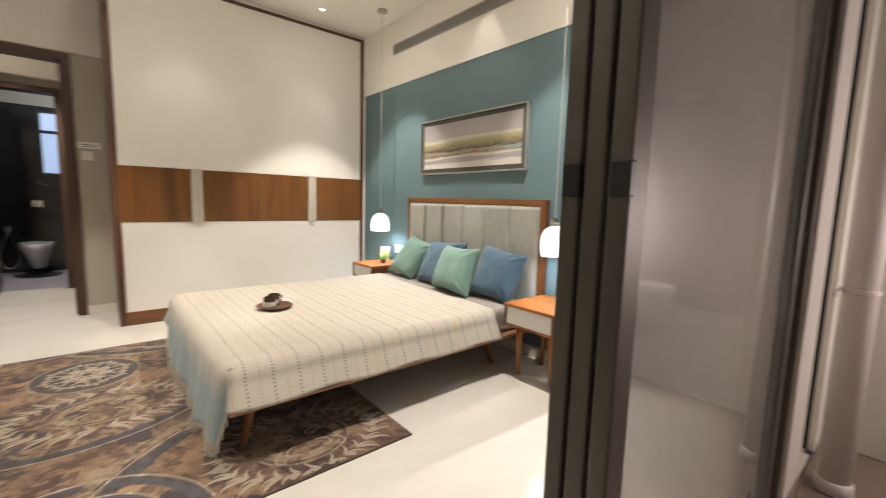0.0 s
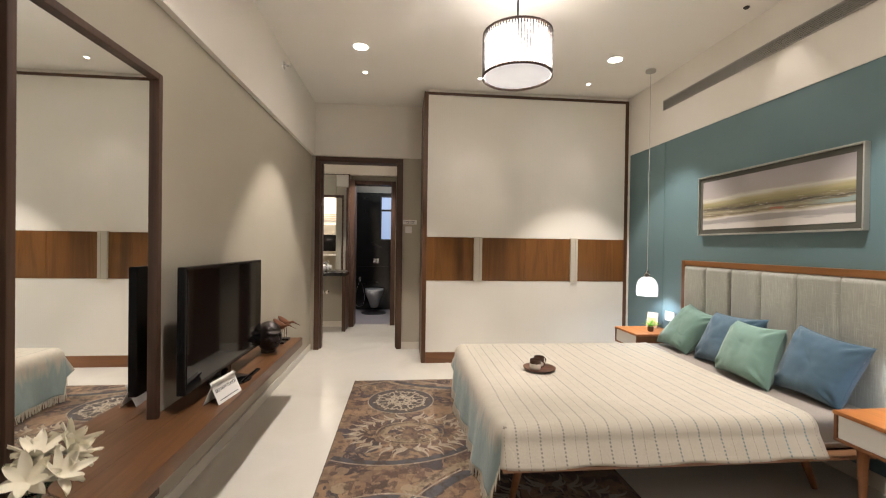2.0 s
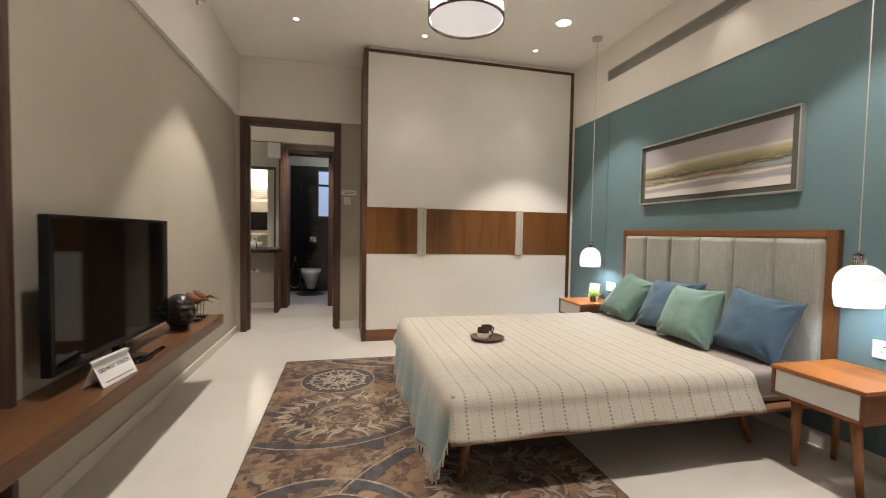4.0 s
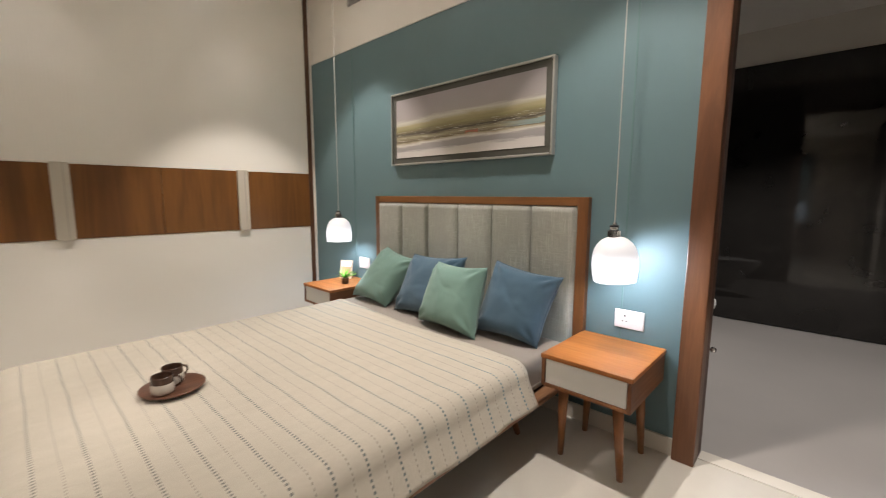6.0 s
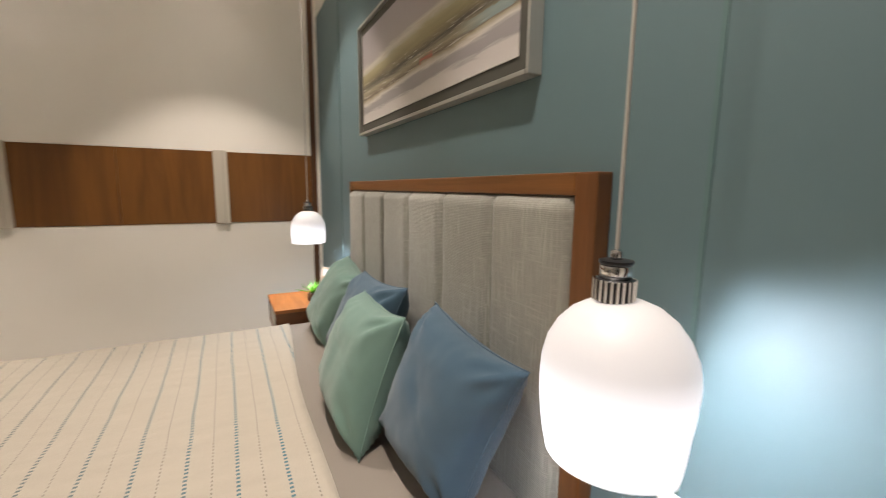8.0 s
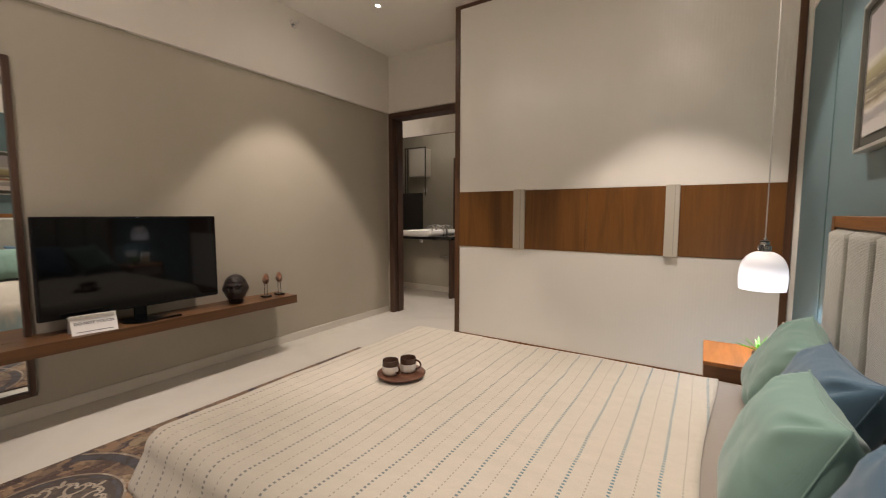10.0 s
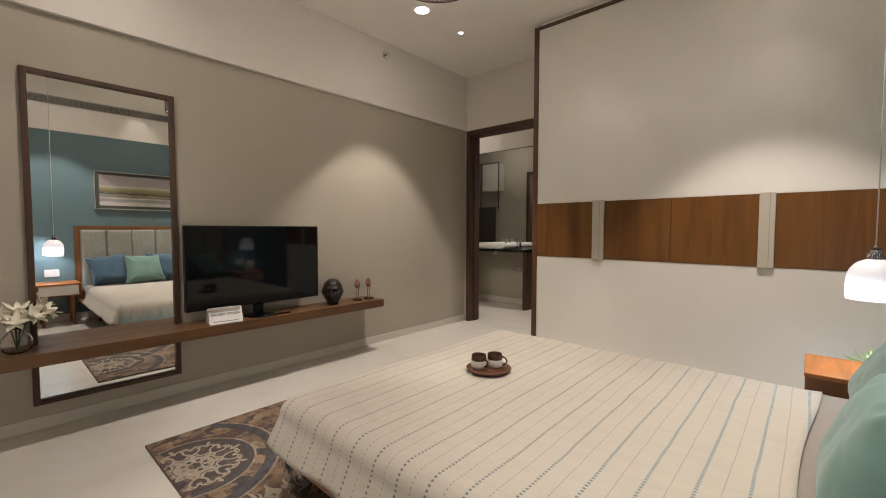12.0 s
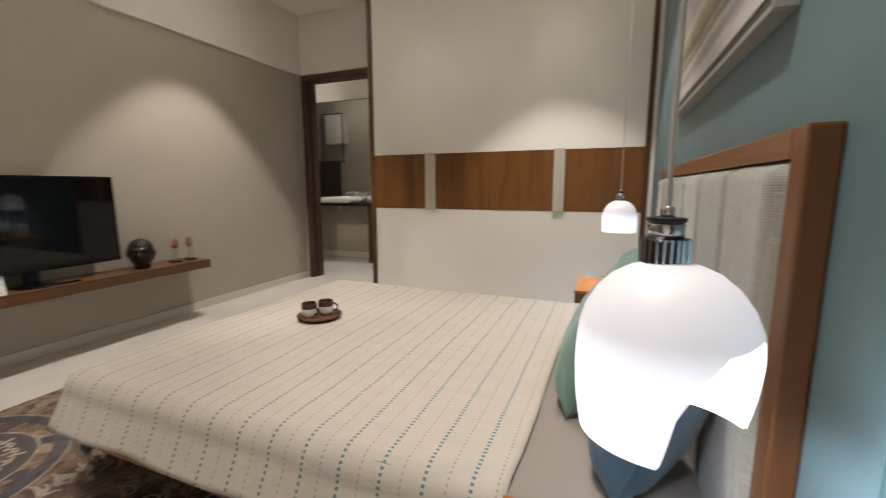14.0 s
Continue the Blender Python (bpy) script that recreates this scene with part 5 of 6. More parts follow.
bm = patch(head_shape, 72, 64)
bmesh.ops.remove_doubles(bm, verts=bm.verts, dist=1e-5)
turned([(0.0, 0.0), (0.050, 0.0), (0.052, 0.006), (0.054, 0.02), (0.056, 0.03), (0.0, 0.03)], (-1.272, 3.105, SZ), 28, bm=bm)
solid("carved_head", bm, EBONY, "dark carved wooden head sculpture on the shelf", "sculpture", smooth=True, at=(-1.27, 3.105, SZ))


def bird(x, y, turn):
    ob = thing("wooden_bird", (x, y, SZ), "polished red wooden wading bird on wire legs", "figurine", "wooden birds on the shelf")
    c, s = math.cos(radians(turn)), math.sin(radians(turn))

    def at(a, h, b=0.0):
        k = 1.22
        return (x + k * (a * c - b * s), y + k * (a * s + b * c), SZ + 1.08 * h)
    part("base", box(x - 0.034, x + 0.034, y - 0.030, y + 0.030, SZ, SZ + 0.017, 0.003), EBONY, ob)
    for b in (-0.009, 0.009):
        part("leg", rod(at(0, 0.015, b), at(0.006, 0.115, b), 0.0022, sides=6), EBONY, ob)
    bm = bmesh.new()
    prof = [(-0.075, 0.0, 0.175), (-0.060, 0.013, 0.168), (-0.035, 0.024, 0.152), (-0.005, 0.029, 0.136), (0.025, 0.024, 0.130), (0.045, 0.014, 0.136), (0.060, 0.010, 0.146), (0.078, 0.010, 0.150), (0.090, 0.007, 0.147), (0.115, 0.0028, 0.139), (0.150, 0.0008, 0.132)]
    rings = []
    for a, r, h in prof:
        r = max(r, 0.0008)
        rings.append([bm.verts.new(at(a, h + r * math.sin(k * math.pi / 7) * 0.95, r * math.cos(k * math.pi / 7) * 0.8)) for k in range(14)])
    for p, q in zip(rings, rings[1:]):
        for k in range(14):
            bm.faces.new((p[k], p[(k + 1) % 14], q[(k + 1) % 14], q[k]))
    part("body", bm, RED_WOOD, ob, "glossy red brown wood", True)
    return ob


bird(-1.26, 3.365, -36)
bird(-1.26, 3.495, -36)


# vase with white flowers
va = thing("flower_vase", (-1.27, 1.15, SZ), "round glass vase of white lilies on the shelf", "vase")
part("bowl", turned([(0.0, 0.0), (0.040, 0.0), (0.058, 0.018), (0.066, 0.05), (0.058, 0.085), (0.036, 0.108), (0.032, 0.125), (0.038, 0.138), (0.034, 0.138), (0.028, 0.125), (0.032, 0.107), (0.054, 0.084), (0.062, 0.05), (0.054, 0.02), (0.036, 0.005), (0.0, 0.005)], (-1.27, 1.15, SZ), 32), GLASS, va, "clear glass bowl", True)
rnd = random.Random(3)
heads = ((0.0, 0.0, 0.215), (0.055, 0.05, 0.19), (0.035, -0.065, 0.185), (-0.04, 0.045, 0.20), (0.01, 0.10, 0.205), (0.08, -0.01, 0.17))
for hx, hy, hz in heads:
    hx *= 0.8
    cx, cy, cz = -1.265 + hx, 1.16 + hy, SZ + hz
    part("stem", tube(((-1.27, 1.15, SZ + 0.02), (-1.27 + hx * 0.3, 1.15 + hy * 0.3, SZ + 0.12), (cx, cy, cz)), 0.003, 6), STEM, va)
    fl = bmesh.new()
    lean = Vector((hx + 0.02, hy, 0.10)).normalized()
    rot = lean.to_track_quat("Z", "Y").to_matrix()
    for k in range(12):
        a0, ln, lift = 2 * math.pi * k / 6 + (0.5 if k > 5 else 0) + rnd.uniform(-0.15, 0.15), rnd.uniform(0.050, 0.070), (0.85 if k > 5 else 0.35)

        def petal(u, v, a0=a0, ln=ln, lift=lift):
            w = 0.014 * math.sin(math.pi * min(1, u * 0.93 + 0.05)) ** 0.8
            rr = ln * u
            h = lift * rr - 0.35 * rr * u * (1.2 - lift) + 0.010 * (2 * v - 1) ** 2 * u
            p = Vector((rr * math.cos(a0) - (2 * v - 1) * w * math.sin(a0), rr * math.sin(a0) + (2 * v - 1) * w * math.cos(a0), h))
            return Vector((cx, cy, cz)) + rot @ p
        merged(fl, patch(petal, 8, 4))
    part("flower", fl, PETAL, va, "ivory white lily", True)
lf = bmesh.new()
for a0 in (0.3, 1.9, 4.1):
    def blade(u, v, a0=a0):
        w = 0.014 * math.sin(math.pi * (0.06 + 0.9 * u))
        return (-1.26 + 0.09 * u * math.cos(a0) - (2 * v - 1) * w * math.sin(a0), 1.16 + 0.09 * u * math.sin(a0) + (2 * v - 1) * w * math.cos(a0), SZ + 0.135 + 0.07 * u - 0.05 * u * u)
    merged(lf, patch(blade, 8, 3))
part("leaf", lf, STEM, va, "dark green leaves", True)


# ---------------------------------------------------------------- tray and cups on the bed
TX, TY, TZ = 0.682, 2.752, BTOP + 0.0115
tr = thing("round_tray", (TX, TY, TZ), "round dark wooden tray lying on the throw", "tray")
part("plate", turned([(0.0, 0.0), (0.088, 0.0), (0.105, 0.006), (0.114, 0.015), (0.110, 0.0155), (0.100, 0.009), (0.0, 0.008)], (TX, TY, TZ), 48), TRAY_WOOD, tr, smooth=True)


def cup(x, y, ear):
    ob = thing("coffee_cup", (x, y, TZ + 0.008), "speckled cream cup with a brown glazed rim", "cup", "cups on the tray")
    z = TZ + 0.008
    bm = turned([(0.0, 0.0), (0.030, 0.0), (0.037, 0.006), (0.0395, 0.020), (0.0385, 0.043)], (x, y, z), 36)
    bmesh.ops.delete(bm, geom=[f for f in bm.faces if len(f.verts) > 20 and f.calc_center_median().z > z + 0.02], context="FACES")
    part("body", bm, CUP_WHITE, ob, smooth=True)
    bm = turned([(0.0387, 0.043), (0.0375, 0.066), (0.0365, 0.070), (0.0345, 0.068), (0.035, 0.03), (0.030, 0.012), (0.0, 0.010)], (x, y, z), 36, rim=lambda a: -1)
    part("rim", bm, CUP_BROWN, ob, "dark brown glaze", True)
    pts = []
    for k in range(11):
        a = -math.pi / 2 + math.pi * k / 10
        d = 0.036 + 0.026 * math.cos(a)
        pts.append((x + d * math.cos(ear), y + d * math.sin(ear), z + 0.037 + 0.021 * math.sin(a)))
    part("handle", tube(pts, 0.0045, 8), CUP_BROWN, ob, smooth=True)
    return ob


cup(0.642, 2.722, radians(-10))
cup(0.692, 2.792, radians(20))

# photo frame and small plant on the far nightstand
pf = thing("photo_frame", (2.235, 3.87, 0.510), "small pale wood photo frame leaning back", "photo frame")


def lean_frame(bm):
    bmesh.ops.transform(bm, matrix=Matrix.Translation((2.215, 3.86, 0.512)) @ Matrix.Rotation(radians(28), 4, "Z") @ Matrix.Rotation(radians(12), 4, "Y"), verts=bm.verts)
    return bm


bm = bmesh.new()
for a in ((-0.055, -0.043, 0.0, 0.155), (0.043, 0.055, 0.0, 0.155), (-0.043, 0.043, 0.0, 0.012), (-0.043, 0.043, 0.143, 0.155)):
    box(-0.006, 0.006, *a, 0.0015, bm=bm)
part("frame", lean_frame(bm), GOLD, pf)
part("photo", lean_frame(box(-0.002, 0.002, -0.043, 0.043, 0.012, 0.143)), PHOTO, pf, "tan printed photo")
part("mount", lean_frame(box(-0.0035, -0.002, -0.043, 0.043, 0.10, 0.143)), PLASTIC_SIGN, pf)
part("strut", lean_frame(box(0.006, 0.030, -0.012, 0.012, 0.0, 0.10)), GOLD, pf)

pl = thing("small_plant", (2.105, 3.70, 0.510), "tiny bright green potted succulent", "potted plant")
part("pot", turned([(0.0, 0.0), (0.022, 0.0), (0.027, 0.01), (0.028, 0.04), (0.024, 0.046), (0.0, 0.044)], (2.105, 3.70, 0.510), 24), POT, pl, smooth=True)
for k in range(26):
    rnd = random.Random(100 + k)
    a0, el, ln = rnd.uniform(0, 6.28), rnd.uniform(0.25, 1.35), rnd.uniform(0.060, 0.092)

    def spike(u, v, a0=a0, el=el, ln=ln):
        w = 0.0085 * (1 - u) ** 0.6 * (0.55 + 0.45 * math.sin(math.pi * u))
        d = ln * u
        rr, h = d * math.cos(el) + 0.012 * u * u, d * math.sin(el) - 0.008 * u * u
        q = (2 * v - 1)
        return (2.105 + rr * math.cos(a0) - q * w * math.sin(a0), 3.70 + rr * math.sin(a0) + q * w * math.cos(a0), 0.553 + h + 0.003 * q * q)
    part("leaf", patch(spike, 6, 2), LEAF, pl, smooth=True)


# ---------------------------------------------------------------- vanity in the passage
vn = thing("vanity", (-1.85, 6.38, 0), "black granite vanity counter on a dark end panel", "vanity")
part("counter", box(-2.75, -1.136, 6.17, 6.598, 0.835, 0.882, 0.004), GRANITE, vn)
part("end_panel", box(-1.19, -1.138, 6.20, 6.585, 0.0, 0.835, 0.003), FRAME_WOOD, vn, "dark wooden end panel")
bs = thing("wash_basin", (-1.76, 6.36, 0.85), "white ceramic semi-recessed wash basin", "basin")


def basin(u, v):
    # the outer skin from rim to base, then the bowl inside
    prof = ((1.0, 0.960), (1.0, 0.905), (0.90, 0.878), (0.60, 0.862), (0.25, 0.835)) if v < 0.5 else ((0.25, 0.870), (0.62, 0.880), (0.88, 0.905), (0.93, 0.955), (1.0, 0.960))
    t = (v * 2 if v < 0.5 else (v - 0.5) * 2) * 4
    k = min(3, int(t))
    r, h = [a + (b - a) * (t - k) for a, b in zip(prof[k], prof[k + 1])]
    a = 2 * math.pi * u
    ex, ey = math.copysign(abs(math.cos(a)) ** 0.28, math.cos(a)), math.copysign(abs(math.sin(a)) ** 0.28, math.sin(a))
    return (-1.76 + 0.29 * r * ex, 6.345 + 0.215 * r * ey, h)


part("bowl", patch(basin, 48, 17), CERAMIC, bs, smooth=True)
part("trap", rod((-1.72, 6.27, 0.78), (-1.72, 6.27, 0.838), 0.028, sides=18), CERAMIC, bs, smooth=True)
for fx in (-1.70, -1.50):
    tp = thing("basin_tap", (fx, 6.54, 0.882), "small chrome basin tap", "tap", "vanity taps")
    part("body", rod((fx, 6.54, 0.882), (fx, 6.54, 1.02), 0.016, 0.013, 16), CHROME, tp, smooth=True)
    part("spout", tube(((fx, 6.54, 1.00), (fx, 6.50, 1.03), (fx, 6.43, 1.02), (fx, 6.42, 1.0)), 0.010, 10), CHROME, tp, smooth=True)
    part("lever", tube(((fx, 6.54, 1.02), (fx + 0.05, 6.53, 1.05)), 0.006, 8), CHROME, tp, smooth=True)
for fx in (-1.53, -1.47):
    av = thing("angle_valve", (fx, 6.60, 0.55), "chrome angle valve under the basin", "valve", "vanity valves")
    part("plate", rod((fx, 6.592, 0.55), (fx, 6.60, 0.55), 0.024, sides=18), CHROME, av)
    part("body", rod((fx, 6.545, 0.55), (fx, 6.592, 0.55), 0.011, sides=14), CHROME, av)
    part("knob", rod((fx, 6.52, 0.55), (fx, 6.545, 0.55), 0.018, sides=14), CHROME, av)
vm = thing("vanity_mirror", (-1.9, 6.60, 0.90), "wide frameless mirror above the vanity", "mirror")
part("glass", box(-2.75, -1.16, 6.590, 6.5985, 0.895, 2.412), MIRROR, vm)
part("edge", box(-2.75, -1.16, 6.586, 6.5985, 2.412, 2.421), FRAME_WOOD, vm)
part("edge", box(-1.16, -1.140, 6.560, 6.5985, 0.885, 2.421), FRAME_WOOD, vm, "dark wooden side strip")

# passage south wall as the vanity mirror shows it: white cupboard, dark panel, switch
cb = thing("wall_cupboard", (-2.80, 5.30, 1.92), "cream wall cupboard behind a bronze glass frame", "cupboard")
part("door", box(-3.02, -2.64, 5.302, 5.48, 1.92, 2.44, 0.004), SKIRT, cb)
for xx in (-3.10, -3.045, -2.63):
    part("bar", box(xx - 0.010, xx + 0.010, 5.485, 5.505, 1.55, 2.46, 0.002), ALU, cb)
part("bar", box(-3.12, -2.62, 5.485, 5.505, 2.445, 2.465, 0.002), ALU, cb)
pn = thing("dark_panel", (-3.05, 5.30, 0.9), "dark grey panel standing on the passage wall", "panel")
part("board", box(-3.35, -2.82, 5.302, 5.325, 0.0, 1.615, 0.003), mat("charcoal_panel", (0.075, 0.068, 0.06), 0.4, var=0.1), pn)
sw = thing("switch_plate", (-2.76, 5.30, 1.67), "small white switch plate in the passage", "switch")
part("plate", box(-2.80, -2.72, 5.302, 5.312, 1.63, 1.71, 0.003), PLATE, sw)

# next room furnishings, seen in the vanity mirror through the doorway
lv = thing("ac_grille", (-2.15, 3.0, 1.98), "white slatted air conditioning grille in the next room", "air grille")
part("frame", box(-2.52, -1.70, 3.0, 3.02, 1.86, 2.07, 0.004), PLATE, lv)
for k in range(4):
    part("slat", box(-2.49, -1.73, 3.02, 3.034, 1.885 + 0.045 * k, 1.91 + 0.045 * k, 0.002), GOLD, lv)
for xx in (-2.32, -2.10, -1.88):
    part("divider", box(xx - 0.006, xx + 0.006, 3.034, 3.038, 1.875, 2.055), PLATE, lv)
nc = thing("media_cabinet", (-2.15, 3.15, 1.0), "grey media cabinet with a dark screen and shelf", "cabinet")
part("back", box(-2.50, -1.70, 3.002, 3.03, 0.0, 1.78, 0.003), WALL_GREY, nc)
part("screen", box(-2.36, -1.90, 3.032, 3.06, 1.14, 1.54, 0.004), BLACK_GLOSS, nc, "dark screen")
part("shelf", box(-2.50, -1.70, 3.032, 3.25, 1.035, 1.065, 0.003), DRAWER_WHITE, nc)
part("base", box(-2.50, -1.70, 3.032, 3.30, 0.0, 0.45, 0.003), DRAWER_WHITE, nc)
art = thing("wall_panel_picture", (-2.75, 3.0, 1.6), "tall amber picture on the next room wall", "picture")
part("board", box(-2.85, -2.66, 3.0, 3.02, 1.05, 2.05, 0.003), PHOTO, art)
part("frame", box(-2.87, -2.85, 3.0, 3.03, 1.03, 2.07, 0.003), GOLD, art)


# ---------------------------------------------------------------- toilets
def toilet_bowl(name, label, x, y, turn, z0=0.0):
    """A wall-hung bowl: seat plan as a long rounded form, tapering to the foot."""
    ob = thing(name, (x, y, z0), label, "toilet")
    c, s = math.cos(radians(turn)), math.sin(radians(turn))

    def put(a, b, h):
        return (x + a * c - b * s, y + a * s + b * c, z0 + h)

    def plan(t, w, l):
        a = 2 * math.pi * t
        u = math.cos(a)
        return (0.10 + (l * u if u > 0 else 0.16 * u), w * math.sin(a) * (1 - 0.10 * max(0, u)))

    levels = ((0.405, 0.182, 0.40), (0.385, 0.183, 0.40), (0.34, 0.172, 0.375), (0.27, 0.145, 0.31), (0.20, 0.115, 0.23), (0.12, 0.090, 0.15), (0.07, 0.07, 0.10))

    def bowl(u, v):
        t = v * (len(levels) - 1)
        k = min(len(levels) - 2, int(t))
        h, w, l = [p + (q - p) * (t - k) for p, q in zip(levels[k], levels[k + 1])]
        a, b = plan(u, w, l)
        return put(a, b, h)
    bm = patch(bowl, 40, 18)
    part("bowl", bm, CERAMIC, ob, smooth=True)
    bm = bmesh.new()
    for h0, h1, w, l in ((0.407, 0.420, 0.186, 0.408), (0.422, 0.440, 0.184, 0.405)):
        lo = [bm.verts.new(put(*plan(k / 40, w, l), h0)) for k in range(40)]
        hi = [bm.verts.new(put(*plan(k / 40, w * 0.985, l * 0.99), h1)) for k in range(40)]
        for k in range(40):
            bm.faces.new((lo[k], lo[(k + 1) % 40], hi[(k + 1) % 40], hi[k]))
        bm.faces.new(hi), bm.faces.new(lo)
    part("seat", bm, CERAMIC, ob, "white closed seat and lid")
    return ob


toilet_bowl("toilet", "white wall-hung toilet with a closed lid in the black toilet", -0.85, 8.295, -90)
toilet_bowl("toilet", "white wall-hung toilet in the dark bathroom", 3.87, 1.985, -90)
fp = thing("flush_plate", (-0.83, 8.36, 0.98), "chrome dual flush plate on black stone", "flush plate")
part("plate", box(-0.89, -0.77, 8.35, 8.36, 0.935, 1.03, 0.003), CHROME, fp)
part("button", rod((-0.83, 8.345, 0.983), (-0.83, 8.351, 0.983), 0.026, sides=20), PLATE, fp)
hs = thing("bidet_spray", (-1.17, 8.34, 0.6), "chrome bidet spray with a curled hose", "bidet spray")
part("hose", tube([(-1.15 + 0.10 * math.sin(t * 0.32), 8.33 - 0.02 * math.sin(t * 0.5), 0.62 - 0.56 * math.sin(t * math.pi / 20)) for t in range(0, 21)], 0.008, 8), CHROME, hs, smooth=True)
part("holder", box(-1.175, -1.125, 8.32, 8.36, 0.60, 0.66, 0.004), CHROME, hs)
# thin black disc on the floor below the bowl
bl = thing("drain_mat", (-0.84, 7.93, 0), "round dark disc under the toilet", "mat")
part("disc", turned([(0.0, -0.006), (0.24, -0.006), (0.24, 0.002), (0.0, 0.004)], (-0.84, 7.97, 0.0), 36), BLACK, bl)
th2 = thing("towel_rail", (-1.30, 7.7, 1.63), "short chrome rail on the toilet wall", "rail")
part("bar", rod((-1.33, 7.5, 1.63), (-1.33, 7.9, 1.63), 0.010, sides=12), CHROME, th2)
part("bracket", box(-1.36, -1.325, 7.49, 7.51, 1.615, 1.645, 0.002), CHROME, th2)
part("bracket", box(-1.36, -1.325, 7.89, 7.91, 1.615, 1.645, 0.002), CHROME, th2)
sh2 = thing("shower_mixer", (5.16, 0.62, 1.5), "small chrome mixer on the dark stone wall", "mixer")
part("plate", rod((5.15, 0.50, 1.33), (5.16, 0.50, 1.33), 0.018, sides=20), CHROME, sh2)
part("lever", tube(((5.15, 0.50, 1.33), (5.12, 0.50, 1.34), (5.115, 0.50, 1.37)), 0.005, 8), CHROME, sh2)


# ---------------------------------------------------------------- rug
def rug_material():
    m, n, l, p = nodes_of("faded_pile")
    v = coords(n, l)
    cells = node(n, "ShaderNodeTexVoronoi", Scale=9.0, Randomness=0.75)
    cells.distance = "CHEBYCHEV"
    w = n.new("ShaderNodeVectorMath")
    w.operation = "ADD"
    wn = node(n, "ShaderNodeTexNoise", Scale=5.0, Detail=4.0)
    l.new(v, wn.inputs["Vector"])
    sc = n.new("ShaderNodeVectorMath")
    sc.operation = "SCALE"
    sc.inputs["Scale"].default_value = 0.16
    l.new(wn.outputs["Color"], sc.inputs[0]), l.new(v, w.inputs[0]), l.new(sc.outputs[0], w.inputs[1]), l.new(w.outputs[0], cells.inputs["Vector"])
    sep = n.new("ShaderNodeSeparateColor")
    l.new(cells.outputs["Color"], sep.inputs[0])
    c = ramp(n, l, sep.outputs[0], ((0.0, (0.042, 0.019, 0.015)), (0.20, (0.292, 0.178, 0.096)), (0.42, (0.067, 0.030, 0.023)), (0.52, (0.362, 0.233, 0.131)), (0.74, (0.044, 0.020, 0.017)), (0.84, (0.039, 0.034, 0.043)), (0.92, (0.261, 0.159, 0.087))))
    grid_cells = node(n, "ShaderNodeTexVoronoi", Scale=24.0, Randomness=0.85)
    grid_cells.distance = "CHEBYCHEV"
    l.new(w.outputs[0], grid_cells.inputs["Vector"])
    sp2 = n.new("ShaderNodeSeparateColor")
    l.new(grid_cells.outputs["Color"], sp2.inputs[0])
    c = mixed(n, l, ramp(n, l, sp2.outputs[1], ((0.66, 0.0), (0.72, 0.6))), c, (0.032, 0.016, 0.015))
    c = mixed(n, l, ramp(n, l, sp2.outputs[2], ((0.80, 0.0), (0.84, 0.7))), c, (0.302, 0.200, 0.118))
    big, mid, fine = node(n, "ShaderNodeTexNoise", Scale=2.3, Detail=6.0), node(n, "ShaderNodeTexNoise", Scale=22.0, Detail=6.0, Roughness=0.75), node(n, "ShaderNodeTexNoise", Scale=260.0, Detail=2.0)
    for k in (big, mid, fine):
        l.new(v, k.inputs["Vector"])
    c = mixed(n, l, ramp(n, l, big.outputs["Fac"], ((0.48, 0.0), (0.66, 0.6))), c, (0.060, 0.028, 0.023))
    c = mixed(n, l, ramp(n, l, mid.outputs["Fac"], ((0.52, 0.0), (0.66, 0.42))), c, (0.046, 0.022, 0.019))
    c = mixed(n, l, ramp(n, l, mid.outputs["Fac"], ((0.36, 0.7), (0.45, 0.0))), c, (0.311, 0.205, 0.118))
    c = mixed(n, l, maths(n, l, "MULTIPLY", fine.outputs["Fac"], 0.25), c, (0.021, 0.013, 0.011))
    l.new(c, p.inputs["Base Color"])
    p.inputs["Roughness"].default_value, p.inputs["Sheen Weight"].default_value = 0.95, 0.15
    b = node(n, "ShaderNodeBump", Strength=0.5, Distance=0.003)
    l.new(fine.outputs["Fac"], b.inputs["Height"]), l.new(b.outputs["Normal"], p.inputs["Normal"])
    return m


def worn(name, col, other, cover=0.55):
    """Pattern yarn, rubbed away in patches to the ground colour."""
    m, n, l, p = nodes_of(name)
    v = coords(n, l)
    a, f = node(n, "ShaderNodeTexNoise", Scale=16.0, Detail=6.0, Roughness=0.7), node(n, "ShaderNodeTexNoise", Scale=260.0, Detail=2.0)
    l.new(v, a.inputs["Vector"]), l.new(v, f.inputs["Vector"])
    c = mixed(n, l, ramp(n, l, a.outputs["Fac"], ((cover - 0.06, 0.0), (cover + 0.08, 0.9))), col, other)
    c = mixed(n, l, maths(n, l, "MULTIPLY", f.outputs["Fac"], 0.2), c, tuple(x * 0.4 for x in col))
    l.new(c, p.inputs["Base Color"])
    p.inputs["Roughness"].default_value = 0.95
    b = node(n, "ShaderNodeBump", Strength=0.5, Distance=0.003)
    l.new(f.outputs["Fac"], b.inputs["Height"]), l.new(b.outputs["Normal"], p.inputs["Normal"])
    return m


